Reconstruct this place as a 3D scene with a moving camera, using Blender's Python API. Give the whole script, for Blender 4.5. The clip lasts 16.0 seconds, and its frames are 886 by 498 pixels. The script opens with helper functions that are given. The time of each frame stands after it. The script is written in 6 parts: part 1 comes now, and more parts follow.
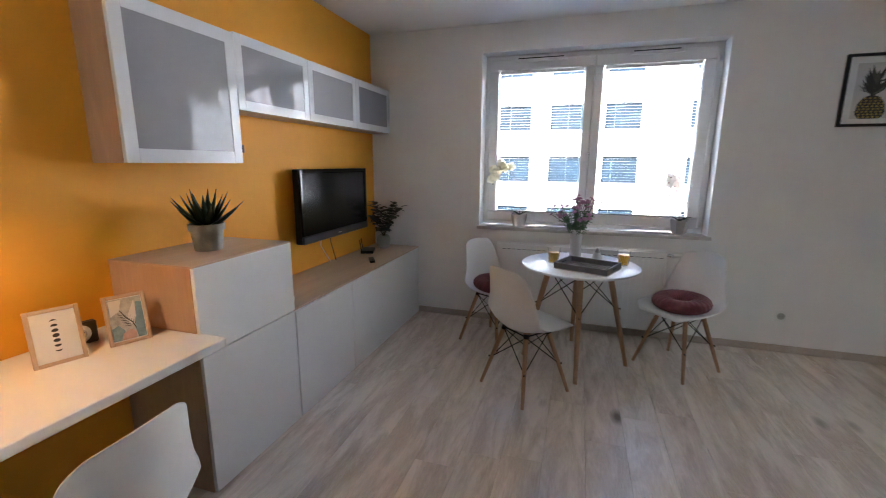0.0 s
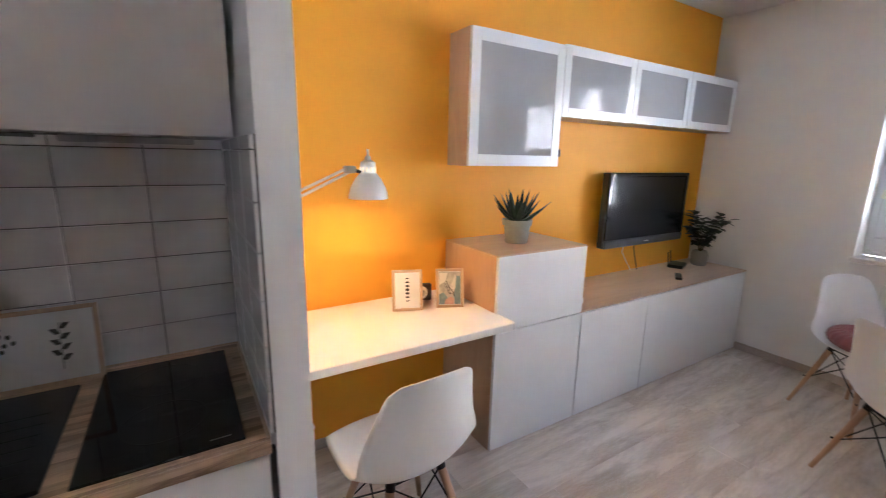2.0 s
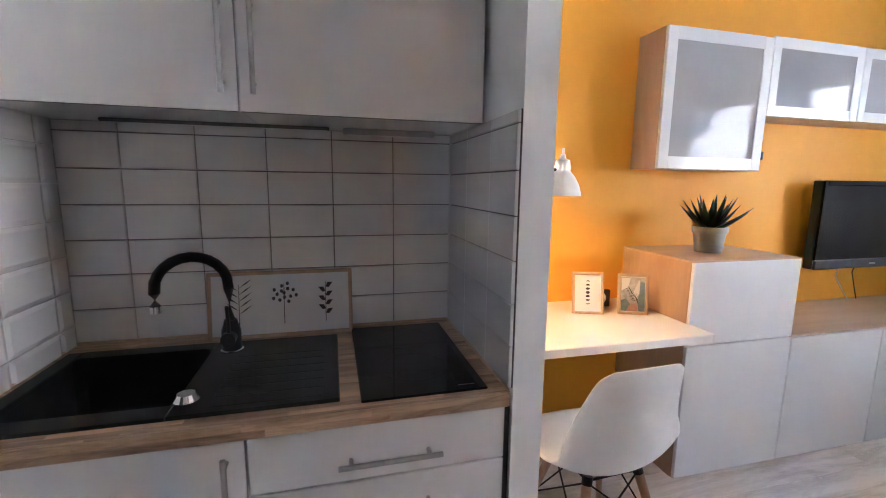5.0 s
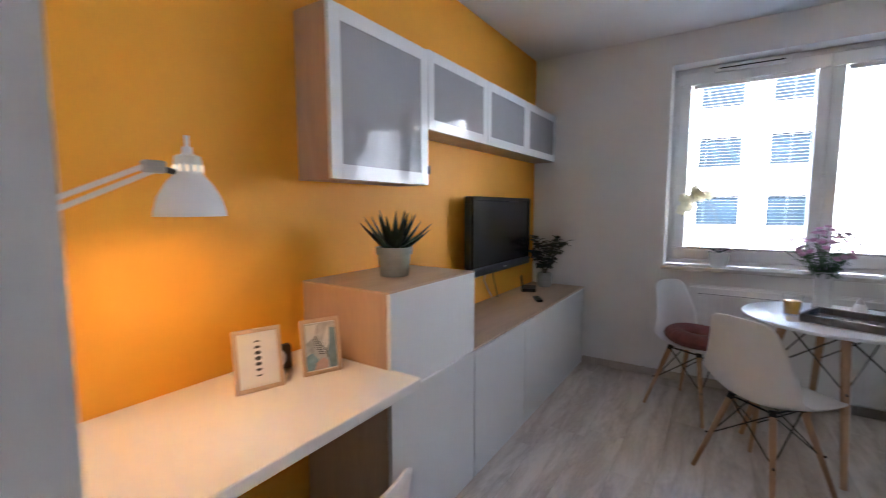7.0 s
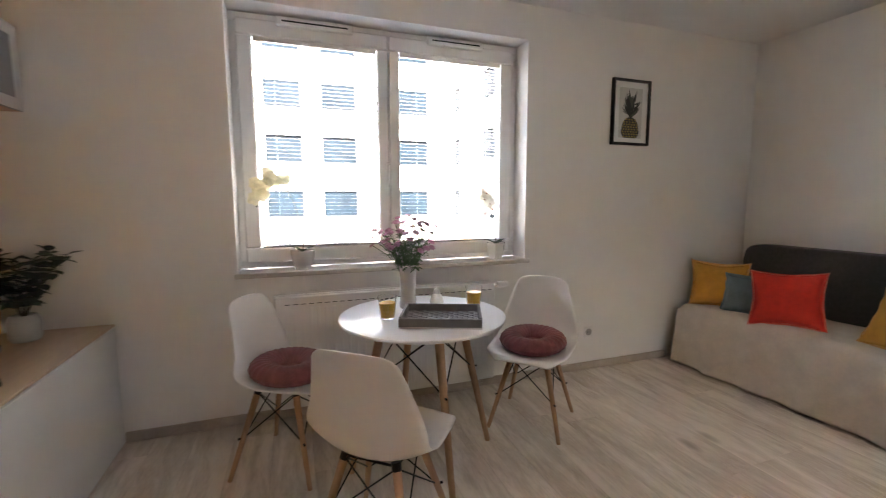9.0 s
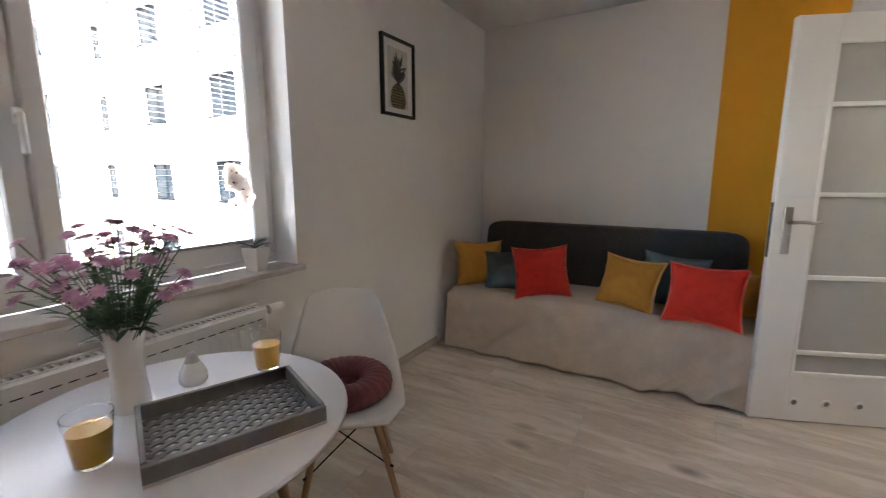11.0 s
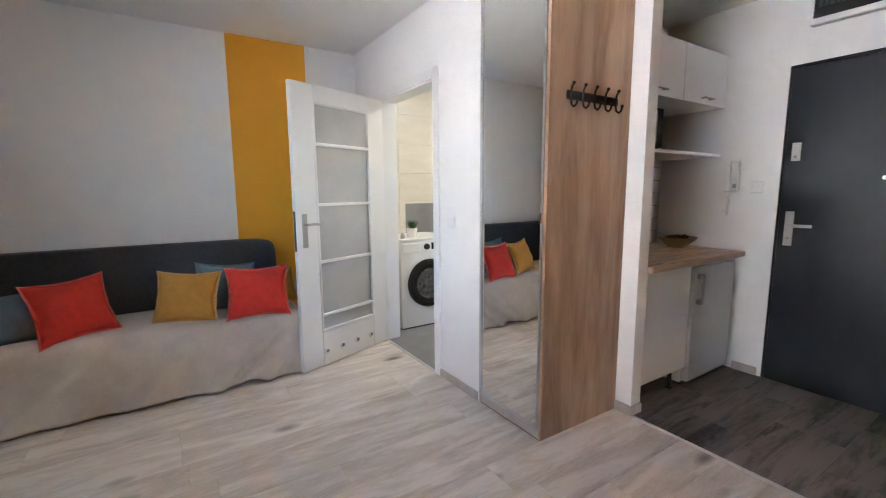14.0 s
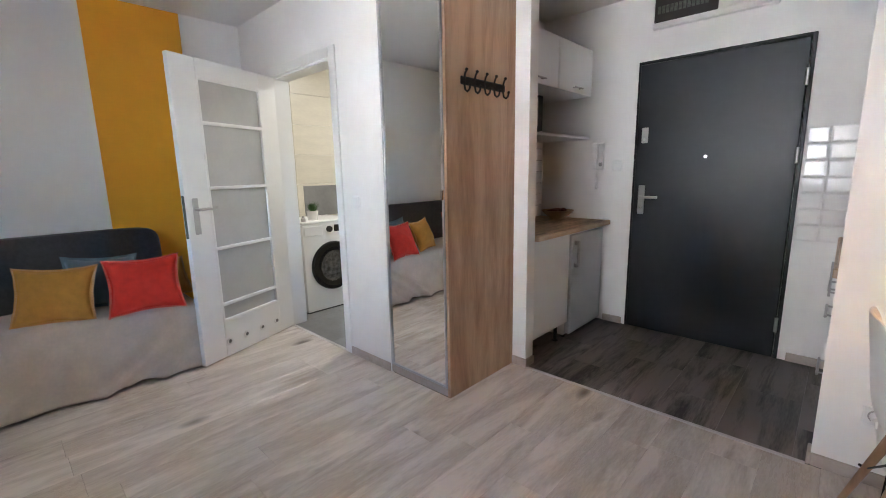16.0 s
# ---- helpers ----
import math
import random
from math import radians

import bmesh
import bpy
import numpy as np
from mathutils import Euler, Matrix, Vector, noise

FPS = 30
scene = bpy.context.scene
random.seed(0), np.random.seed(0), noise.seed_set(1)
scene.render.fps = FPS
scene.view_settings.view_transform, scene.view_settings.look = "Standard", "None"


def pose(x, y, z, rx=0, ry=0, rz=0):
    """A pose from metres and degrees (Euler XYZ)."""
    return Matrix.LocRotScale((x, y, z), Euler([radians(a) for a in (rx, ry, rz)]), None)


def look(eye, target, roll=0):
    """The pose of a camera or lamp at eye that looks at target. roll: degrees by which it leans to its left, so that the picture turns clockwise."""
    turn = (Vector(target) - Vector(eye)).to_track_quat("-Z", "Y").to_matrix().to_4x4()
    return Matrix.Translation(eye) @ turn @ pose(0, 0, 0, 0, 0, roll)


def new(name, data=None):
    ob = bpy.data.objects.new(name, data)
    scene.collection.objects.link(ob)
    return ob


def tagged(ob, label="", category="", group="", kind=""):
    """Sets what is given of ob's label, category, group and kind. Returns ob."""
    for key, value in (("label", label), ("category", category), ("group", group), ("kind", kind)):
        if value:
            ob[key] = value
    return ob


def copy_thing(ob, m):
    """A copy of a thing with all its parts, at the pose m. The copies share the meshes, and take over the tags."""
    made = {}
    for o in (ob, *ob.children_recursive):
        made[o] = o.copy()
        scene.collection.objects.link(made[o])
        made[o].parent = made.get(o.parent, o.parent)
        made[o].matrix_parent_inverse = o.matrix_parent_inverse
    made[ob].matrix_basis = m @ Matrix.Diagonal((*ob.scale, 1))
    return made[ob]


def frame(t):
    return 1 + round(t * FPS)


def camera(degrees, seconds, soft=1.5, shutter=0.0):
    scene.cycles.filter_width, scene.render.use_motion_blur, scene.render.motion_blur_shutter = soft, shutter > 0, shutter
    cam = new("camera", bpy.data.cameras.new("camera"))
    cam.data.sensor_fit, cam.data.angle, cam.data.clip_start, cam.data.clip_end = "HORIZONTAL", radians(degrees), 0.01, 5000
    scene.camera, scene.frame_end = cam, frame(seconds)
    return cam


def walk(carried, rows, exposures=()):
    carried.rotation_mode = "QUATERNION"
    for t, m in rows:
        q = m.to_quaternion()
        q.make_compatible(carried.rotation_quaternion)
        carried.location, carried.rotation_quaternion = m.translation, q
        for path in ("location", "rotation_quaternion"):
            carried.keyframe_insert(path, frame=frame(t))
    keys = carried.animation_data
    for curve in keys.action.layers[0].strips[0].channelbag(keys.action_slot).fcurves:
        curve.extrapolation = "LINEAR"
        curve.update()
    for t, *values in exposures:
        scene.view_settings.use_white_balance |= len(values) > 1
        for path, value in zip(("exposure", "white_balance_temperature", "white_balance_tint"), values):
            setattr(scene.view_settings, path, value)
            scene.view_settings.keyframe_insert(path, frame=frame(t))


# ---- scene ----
cam = camera(92.4, 16.0, soft=1.0, shutter=0.3)
PATH = [
    (0, (0.052, 0.006, 1.429), (-0.537, 1.876, 1.034), 0.3),
    (0.5, (0.097, 0.136, 1.444), (-0.754, 1.901, 1.045), 0.6),
    (1, (0.114, 0.17, 1.447), (-1.062, 1.735, 1.037), 1.2),
    (1.5, (0.102, 0.123, 1.452), (-1.344, 1.441, 1.037), 1.2),
    (2, (0.103, 0.033, 1.464), (-1.557, 1.066, 1.041), 1.2),
    (2.5, (0.13, -0.099, 1.472), (-1.662, 0.692, 1.069), 1.1),
    (3, (0.183, -0.212, 1.466), (-1.691, 0.39, 1.11), 0.9),
    (3.5, (0.215, -0.272, 1.427), (-1.695, 0.218, 1.092), 0.9),
    (3.7, (0.224, -0.287, 1.402), (-1.696, 0.174, 1.087), 0.8),
    (5.8, (-0.084, -0.131, 1.332), (-1.967, 0.493, 1.078), 0.3),
    (6, (-0.128, -0.093, 1.331), (-1.947, 0.701, 1.081), 0.4),
    (6.5, (-0.267, 0.007, 1.324), (-1.806, 1.265, 1.102), 0.3),
    (7, (-0.421, 0.148, 1.318), (-1.516, 1.81, 1.122), -0.1),
    (7.5, (-0.475, 0.377, 1.319), (-1.11, 2.264, 1.132), -0.0),
    (8, (-0.497, 0.632, 1.317), (-0.681, 2.615, 1.129), -0.1),
    (8.5, (-0.491, 0.888, 1.312), (-0.254, 2.864, 1.111), -0.2),
    (9, (-0.488, 1.16, 1.284), (0.176, 3.032, 1.057), -0.1),
    (9.2, (-0.435, 1.258, 1.294), (0.347, 3.082, 1.042), 0.1),
    (11.3, (-0.382, 2.147, 1.318), (1.424, 2.939, 0.98), -0.1),
    (11.5, (-0.363, 2.194, 1.331), (1.5, 2.838, 0.992), -0.0),
    (12, (-0.359, 2.326, 1.337), (1.6, 2.577, 1.018), 0.2),
    (12.5, (-0.407, 2.4, 1.34), (1.565, 2.232, 1.049), -0.4),
    (13, (-0.488, 2.394, 1.33), (1.402, 1.798, 1.056), -0.7),
    (13.5, (-0.61, 2.399, 1.339), (1.148, 1.486, 1.064), -0.5),
    (14, (-0.709, 2.445, 1.317), (0.956, 1.372, 1.044), -0.4),
    (14.5, (-0.759, 2.543, 1.302), (0.816, 1.343, 1.017), -0.4),
    (15, (-0.804, 2.606, 1.296), (0.665, 1.284, 0.986), -0.7),
    (15.5, (-0.806, 2.606, 1.295), (0.578, 1.202, 0.959), -0.9),
    (16, (-0.779, 2.564, 1.301), (0.574, 1.136, 0.943), -1.1),
]
EXPOSURES = [(0.0, 4.88, 5850, 13), (0.5, 4.62, 5800, 14), (1.0, 4.45, 5750, 15), (1.5, 4.76, 6000, 15), (2.0, 5.65, 5800, 15), (2.5, 5.9, 5750, 15), (3.0, 5.8, 5750, 15), (3.7, 5.8, 5650, 15), (5.8, 5.8, 5650, 15),
             (6.5, 5.75, 5300, 15), (7.0, 4.95, 5600, 14), (7.5, 4.35, 5550, 13), (8.0, 4.72, 5800, 13), (9.0, 5.15, 6900, 15), (9.2, 5.15, 6900, 15), (11.3, 4.7, 6700, 15), (12.0, 4.8, 6650, 15), (12.5, 5.45, 6700, 15),
             (14.0, 5.35, 5950, 13), (16.0, 5.2, 5950, 12)]
walk(cam, [(t, look(eye, target, roll)) for t, eye, target, roll in PATH], EXPOSURES)

# ---- daylight ----
world = bpy.data.worlds.new("daylight")
scene.world = world
world.use_nodes = True
wn = world.node_tree.nodes
sky = wn.new("ShaderNodeTexSky")
sky.sky_type, sky.sun_disc = "NISHITA", False
SUN_FROM = Vector((-0.40, -0.80, 0.60)).normalized()
sky.sun_elevation = math.asin(SUN_FROM.z)
sky.sun_rotation = math.atan2(SUN_FROM.x, SUN_FROM.y)
wn["Background"].inputs["Strength"].default_value = 0.15
world.node_tree.links.new(sky.outputs[0], wn["Background"].inputs["Color"])
sun_data = bpy.data.lights.new("sun", "SUN")
sun_data.energy, sun_data.angle, sun_data.color = 5.0, radians(0.5), (1.0, 0.96, 0.9)
sun_ob = new("sun", sun_data)
sun_ob.matrix_world = look(SUN_FROM * 40, (0, 0, 0))
desk_bulb = bpy.data.lights.new("desk_lamp_light", "POINT")
desk_bulb.energy, desk_bulb.color, desk_bulb.shadow_soft_size = 0.14, (1.0, 0.50, 0.15), 0.03
new("desk_lamp_light", desk_bulb).location = (-1.50, 0.675, 1.332)
bath_data = bpy.data.lights.new("bathroom_light", "AREA")
bath_data.energy, bath_data.color, bath_data.size = 0.5, (1.0, 0.93, 0.78), 0.3
new("bathroom_light", bath_data).location = (2.3, -0.1, 2.42)


# ---- materials ----
def mat(name, color, rough=0.5, metal=0.0, var=0.06, scale=8.0, bump=0.0, bscale=60.0, stretch=(1, 1, 1), dark=None, coat=0.0,
        rand=0.0, sheen=0.0, spec=0.5, thin=0.0):
    """A surface with colour that varies at two scales, a little uneven gloss and fine relief."""
    m = bpy.data.materials.new(name)
    m.use_nodes = True
    n, l = m.node_tree.nodes, m.node_tree.links
    b = n["Principled BSDF"]
    b.inputs["Roughness"].default_value = rough
    b.inputs["Metallic"].default_value = metal
    b.inputs["Coat Weight"].default_value = coat
    b.inputs["Sheen Weight"].default_value = sheen
    b.inputs["Specular IOR Level"].default_value = spec
    geo = n.new("ShaderNodeNewGeometry")
    info = n.new("ShaderNodeObjectInfo")
    off = n.new("ShaderNodeVectorMath")
    off.operation = "MULTIPLY_ADD"
    off.inputs[1].default_value = stretch
    l.new(geo.outputs["Position"], off.inputs[0])
    comb = n.new("ShaderNodeMath")
    comb.operation = "MULTIPLY"
    comb.inputs[1].default_value = 37.0 * (1 if rand else 0)
    l.new(info.outputs["Random"], comb.inputs[0])
    l.new(comb.outputs[0], off.inputs[2])
    n1, n2 = n.new("ShaderNodeTexNoise"), n.new("ShaderNodeTexNoise")
    for node, s in ((n1, scale), (n2, scale * 7)):
        node.inputs["Scale"].default_value = s
        node.inputs["Detail"].default_value = 4
        l.new(off.outputs[0], node.inputs["Vector"])
    add = n.new("ShaderNodeMath")
    add.operation = "MULTIPLY_ADD"
    add.inputs[1].default_value = 0.45
    l.new(n2.outputs["Fac"], add.inputs[0])
    l.new(n1.outputs["Fac"], add.inputs[2])
    ramp = n.new("ShaderNodeValToRGB")
    d = dark or tuple(c * (1 - 2.2 * var) for c in color)
    ramp.color_ramp.elements[0].position, ramp.color_ramp.elements[1].position = 0.42, 1.0
    ramp.color_ramp.elements[0].color = (*d, 1)
    ramp.color_ramp.elements[1].color = (*[min(1, c * (1 + var)) for c in color], 1)
    l.new(add.outputs[0], ramp.inputs["Fac"])
    out = ramp.outputs["Color"]
    if rand:
        hsv = n.new("ShaderNodeHueSaturation")
        mr = n.new("ShaderNodeMapRange")
        mr.inputs["To Min"].default_value, mr.inputs["To Max"].default_value = 1 - rand, 1 + rand
        l.new(info.outputs["Random"], mr.inputs["Value"])
        l.new(mr.outputs[0], hsv.inputs["Value"])
        l.new(out, hsv.inputs["Color"])
        out = hsv.outputs["Color"]
    l.new(out, b.inputs["Base Color"])
    if thin:
        tr, mx = n.new("ShaderNodeBsdfTranslucent"), n.new("ShaderNodeMixShader")
        mx.inputs["Fac"].default_value = thin
        l.new(out, tr.inputs["Color"])
        l.new(b.outputs[0], mx.inputs[1])
        l.new(tr.outputs[0], mx.inputs[2])
        l.new(mx.outputs[0], n["Material Output"].inputs["Surface"])
    if bump:
        bn, bp = n.new("ShaderNodeTexNoise"), n.new("ShaderNodeBump")
        bn.inputs["Scale"].default_value = bscale
        bn.inputs["Detail"].default_value = 5
        bp.inputs["Strength"].default_value, bp.inputs["Distance"].default_value = bump, 0.004
        l.new(off.outputs[0], bn.inputs["Vector"])
        l.new(bn.outputs["Fac"], bp.inputs["Height"])
        l.new(bp.outputs[0], b.inputs["Normal"])
    return m


def wood(name, light, dark, along, rough=0.45, ring=9.0, rand=0.0, knots=0.0, contrast=(0.3, 0.75), coat=0.0, patch=0.0, patch_col=(0.2, 0.17, 0.15), grain=0.12):
    """Wood whose grain runs along one axis of the world: long streaks, fine pores, knots and cloudy patches."""
    m = bpy.data.materials.new(name)
    m.use_nodes = True
    n, l = m.node_tree.nodes, m.node_tree.links
    b = n["Principled BSDF"]
    b.inputs["Coat Weight"].default_value = coat
    b.inputs["Coat Roughness"].default_value = 0.2
    geo, info = n.new("ShaderNodeNewGeometry"), n.new("ShaderNodeObjectInfo")
    k = [1.0, 1.0, 1.0]
    k["xyz".index(along)] = grain
    mul, rnd = n.new("ShaderNodeVectorMath"), n.new("ShaderNodeMath")
    mul.operation, rnd.operation = "MULTIPLY_ADD", "MULTIPLY"
    mul.inputs[1].default_value = k
    rnd.inputs[1].default_value = 53.0 if rand else 0.0
    l.new(info.outputs["Random"], rnd.inputs[0])
    l.new(geo.outputs["Position"], mul.inputs[0])
    l.new(rnd.outputs[0], mul.inputs[2])
    warp = n.new("ShaderNodeTexNoise")
    warp.inputs["Scale"].default_value = ring
    warp.inputs["Detail"].default_value = 6
    warp.inputs["Roughness"].default_value = 0.62
    warp.inputs["Distortion"].default_value = 0.7
    l.new(mul.outputs[0], warp.inputs["Vector"])
    pores = n.new("ShaderNodeTexNoise")
    pores.inputs["Scale"].default_value = ring * 14
    pores.inputs["Detail"].default_value = 3
    l.new(mul.outputs[0], pores.inputs["Vector"])
    mixv = n.new("ShaderNodeMath")
    mixv.operation = "MULTIPLY_ADD"
    mixv.inputs[1].default_value = 0.22
    l.new(pores.outputs["Fac"], mixv.inputs[0])
    l.new(warp.outputs["Fac"], mixv.inputs[2])
    ramp = n.new("ShaderNodeValToRGB")
    ramp.color_ramp.elements[0].position, ramp.color_ramp.elements[1].position = contrast
    ramp.color_ramp.elements[0].color, ramp.color_ramp.elements[1].color = (*dark, 1), (*light, 1)
    l.new(mixv.outputs[0], ramp.inputs["Fac"])
    out = ramp.outputs["Color"]
    if patch:
        pk = [1.0, 1.0, 1.0]
        pk["xyz".index(along)] = 0.20
        pm = n.new("ShaderNodeVectorMath")
        pm.operation = "MULTIPLY_ADD"
        pm.inputs[1].default_value = pk
        l.new(geo.outputs["Position"], pm.inputs[0])
        l.new(rnd.outputs[0], pm.inputs[2])
        pn = n.new("ShaderNodeTexNoise")
        pn.inputs["Scale"].default_value = 8.0
        pn.inputs["Detail"].default_value = 5
        pn.inputs["Roughness"].default_value = 0.6
        l.new(pm.outputs[0], pn.inputs["Vector"])
        pr = n.new("ShaderNodeMapRange")
        pr.inputs["From Min"].default_value, pr.inputs["From Max"].default_value = 0.55, 0.72
        pr.inputs["To Max"].default_value = patch
        l.new(pn.outputs["Fac"], pr.inputs["Value"])
        px = n.new("ShaderNodeMix")
        px.data_type = "RGBA"
        l.new(pr.outputs[0], px.inputs["Factor"])
        l.new(out, px.inputs["A"])
        px.inputs["B"].default_value = (*patch_col, 1)
        out = px.outputs["Result"]
    if knots:
        kk = [1.0, 1.0, 1.0]
        kk["xyz".index(along)] = 0.45
        km = n.new("ShaderNodeVectorMath")
        km.operation = "MULTIPLY_ADD"
        km.inputs[1].default_value = kk
        l.new(geo.outputs["Position"], km.inputs[0])
        l.new(rnd.outputs[0], km.inputs[2])
        vor = n.new("ShaderNodeTexVoronoi")
        vor.inputs["Scale"].default_value = 2.6
        l.new(km.outputs[0], vor.inputs["Vector"])
        kr = n.new("ShaderNodeMapRange")
        kr.inputs["From Min"].default_value, kr.inputs["From Max"].default_value = 0.03, 0.12
        kr.inputs["To Min"].default_value, kr.inputs["To Max"].default_value = knots, 0.0
        l.new(vor.outputs["Distance"], kr.inputs["Value"])
        kx = n.new("ShaderNodeMix")
        kx.data_type = "RGBA"
        l.new(kr.outputs[0], kx.inputs["Factor"])
        l.new(out, kx.inputs["A"])
        kx.inputs["B"].default_value = (*[c * 0.35 for c in dark], 1)
        out = kx.outputs["Result"]
    if rand:
        hsv, mr = n.new("ShaderNodeHueSaturation"), n.new("ShaderNodeMapRange")
        mr.inputs["To Min"].default_value, mr.inputs["To Max"].default_value = 1 - rand, 1 + rand
        l.new(info.outputs["Random"], mr.inputs["Value"])
        l.new(mr.outputs[0], hsv.inputs["Value"])
        l.new(out, hsv.inputs["Color"])
        out = hsv.outputs["Color"]
    l.new(out, b.inputs["Base Color"])
    rr = n.new("ShaderNodeMapRange")
    rr.inputs["To Min"].default_value, rr.inputs["To Max"].default_value = rough + 0.08, rough - 0.08
    l.new(mixv.outputs[0], rr.inputs["Value"])
    l.new(rr.outputs[0], b.inputs["Roughness"])
    bp = n.new("ShaderNodeBump")
    bp.inputs["Strength"].default_value, bp.inputs["Distance"].default_value = 0.10, 0.002
    l.new(pores.outputs["Fac"], bp.inputs["Height"])
    l.new(bp.outputs[0], b.inputs["Normal"])
    return m


def plain_glass(name, rough=0.0, tint=(1, 1, 1), ior=1.45):
    m = bpy.data.materials.new(name)
    m.use_nodes = True
    b = m.node_tree.nodes["Principled BSDF"]
    b.inputs["Base Color"].default_value = (*tint, 1)
    b.inputs["Roughness"].default_value = rough
    b.inputs["Transmission Weight"].default_value = 1.0
    b.inputs["IOR"].default_value = ior
    return m


def glow(name, color, strength):
    m = bpy.data.materials.new(name)
    m.use_nodes = True
    b = m.node_tree.nodes["Principled BSDF"]
    b.inputs["Base Color"].default_value = (*color, 1)
    b.inputs["Emission Color"].default_value = (*color, 1)
    b.inputs["Emission Strength"].default_value = strength
    return m


M_WALL = mat("white_wall_paint", (0.86, 0.845, 0.825), 0.85, var=0.02, scale=1.5, bump=0.12, bscale=220)
M_CEIL = mat("ceiling_paint", (0.86, 0.848, 0.835), 0.9, var=0.02, scale=1.2, bump=0.08, bscale=200)
M_ORANGE = mat("orange_wall_paint", (0.88, 0.405, 0.016), 0.62, var=0.03, scale=1.6, bump=0.12, bscale=220)
M_OAK = wood("light_oak_veneer", (0.60, 0.415, 0.275), (0.44, 0.29, 0.185), "z", 0.42, 7)
M_OAK_TOP = wood("light_oak_top", (0.60, 0.44, 0.31), (0.46, 0.32, 0.22), "y", 0.4, 7)
M_PANEL = wood("wardrobe_oak", (0.57, 0.375, 0.24), (0.31, 0.18, 0.105), "z", 0.4, 6, contrast=(0.42, 0.72))
M_LEG = wood("beech_leg", (0.46, 0.27, 0.15), (0.32, 0.18, 0.098), "z", 0.45, 20)
M_LIGHTWOOD = wood("frame_wood", (0.60, 0.43, 0.29), (0.46, 0.32, 0.21), "z", 0.5, 22)
M_BUTCHER = wood("worktop_laminate", (0.62, 0.40, 0.245), (0.21, 0.115, 0.062), "y", 0.42, 26, rand=0.22, contrast=(0.36, 0.68))
M_BUTCHER_END = wood("worktop_plain", (0.56, 0.40, 0.27), (0.33, 0.21, 0.13), "y", 0.42, 22, contrast=(0.36, 0.68))
M_PLANK = wood("laminate_plank", (0.77, 0.69, 0.61), (0.50, 0.42, 0.345), "y", 0.27, 9, rand=0.03, knots=0.9, contrast=(0.40, 0.72), patch=0.60, patch_col=(0.38, 0.31, 0.25), grain=0.17)
M_DARKPLANK = wood("dark_vinyl_plank", (0.20, 0.165, 0.14), (0.020, 0.015, 0.012), "y", 0.4, 9, rand=0.16, contrast=(0.46, 0.66), patch=0.55, patch_col=(0.24, 0.215, 0.195))
M_BASEBOARD = wood("baseboard_laminate", (0.50, 0.43, 0.375), (0.38, 0.32, 0.27), "y", 0.5, 12)
M_SUB = mat("floor_joint", (0.16, 0.13, 0.11), 0.9)
M_FRONT = mat("white_lacquer_front", (0.82, 0.82, 0.815), 0.28, var=0.012, scale=2, coat=0.25)
M_GLOSSWHITE = mat("gloss_white_kitchen", (0.85, 0.83, 0.815), 0.14, var=0.012, scale=2, coat=0.4)
M_WHITE = mat("white_plastic", (0.82, 0.815, 0.80), 0.32, var=0.015, scale=5)
M_SHELL = mat("white_chair_shell", (0.80, 0.785, 0.765), 0.38, var=0.02, scale=6, bump=0.03, bscale=300)
M_PVC = mat("white_window_frame", (0.84, 0.84, 0.835), 0.3, var=0.01, scale=4)
M_DOORPAINT = mat("white_door_foil", (0.82, 0.815, 0.795), 0.4, var=0.012, scale=3, bump=0.03, bscale=140)
M_SILL = mat("stone_sill", (0.62, 0.585, 0.555), 0.35, var=0.06, scale=20)
M_FROST = mat("frosted_cabinet_glass", (0.35, 0.355, 0.37), 0.02, var=0.02, scale=3, spec=0.22)
M_WHITEFRAME = mat("white_glass_frame", (0.76, 0.785, 0.795), 0.12, var=0.01, scale=3, spec=0.4)
M_DOORGLASS = mat("frosted_door_glass", (0.50, 0.50, 0.485), 0.22, var=0.03, scale=6, bump=0.05, bscale=400)
M_STEEL = mat("brushed_steel", (0.47, 0.46, 0.45), 0.28, 1.0, var=0.04, scale=30, stretch=(1, 1, 8))
M_CHROME = mat("chrome", (0.75, 0.75, 0.76), 0.1, 1.0, var=0.02)
M_ALU = mat("aluminium_profile", (0.55, 0.55, 0.56), 0.35, 1.0, var=0.03)
M_BLACK = mat("black_plastic", (0.018, 0.018, 0.02), 0.35, var=0.1)
M_BLACKGLOSS = mat("black_gloss", (0.006, 0.006, 0.007), 0.06, var=0.1, coat=0.1, spec=0.35)
M_SCREEN = mat("dark_screen", (0.009, 0.010, 0.012), 0.16, var=0.05, spec=0.3)
M_SINK = mat("black_composite_sink", (0.017, 0.016, 0.016), 0.42, var=0.2, scale=200, bump=0.1, bscale=500)
M_WIRE = mat("black_wire", (0.02, 0.019, 0.018), 0.4, 0.6)
M_IRON = mat("black_iron", (0.03, 0.027, 0.025), 0.45, 0.8, bump=0.2, bscale=90)
M_EDOOR = mat("graphite_steel_door", (0.013, 0.017, 0.022), 0.36, spec=0.3, var=0.12, scale=3.5, bump=0.8, bscale=6)
M_TILE = mat("white_wall_tile", (0.85, 0.835, 0.82), 0.16, var=0.015, scale=3, coat=0.3, rand=0.02, bump=0.02, bscale=8)
M_GROUT = mat("grey_grout", (0.10, 0.09, 0.085), 0.9, var=0.1)
M_BATHTILE = mat("cream_bath_tile", (0.72, 0.68, 0.58), 0.3, var=0.05, scale=3, stretch=(1, 1, 4), rand=0.03)
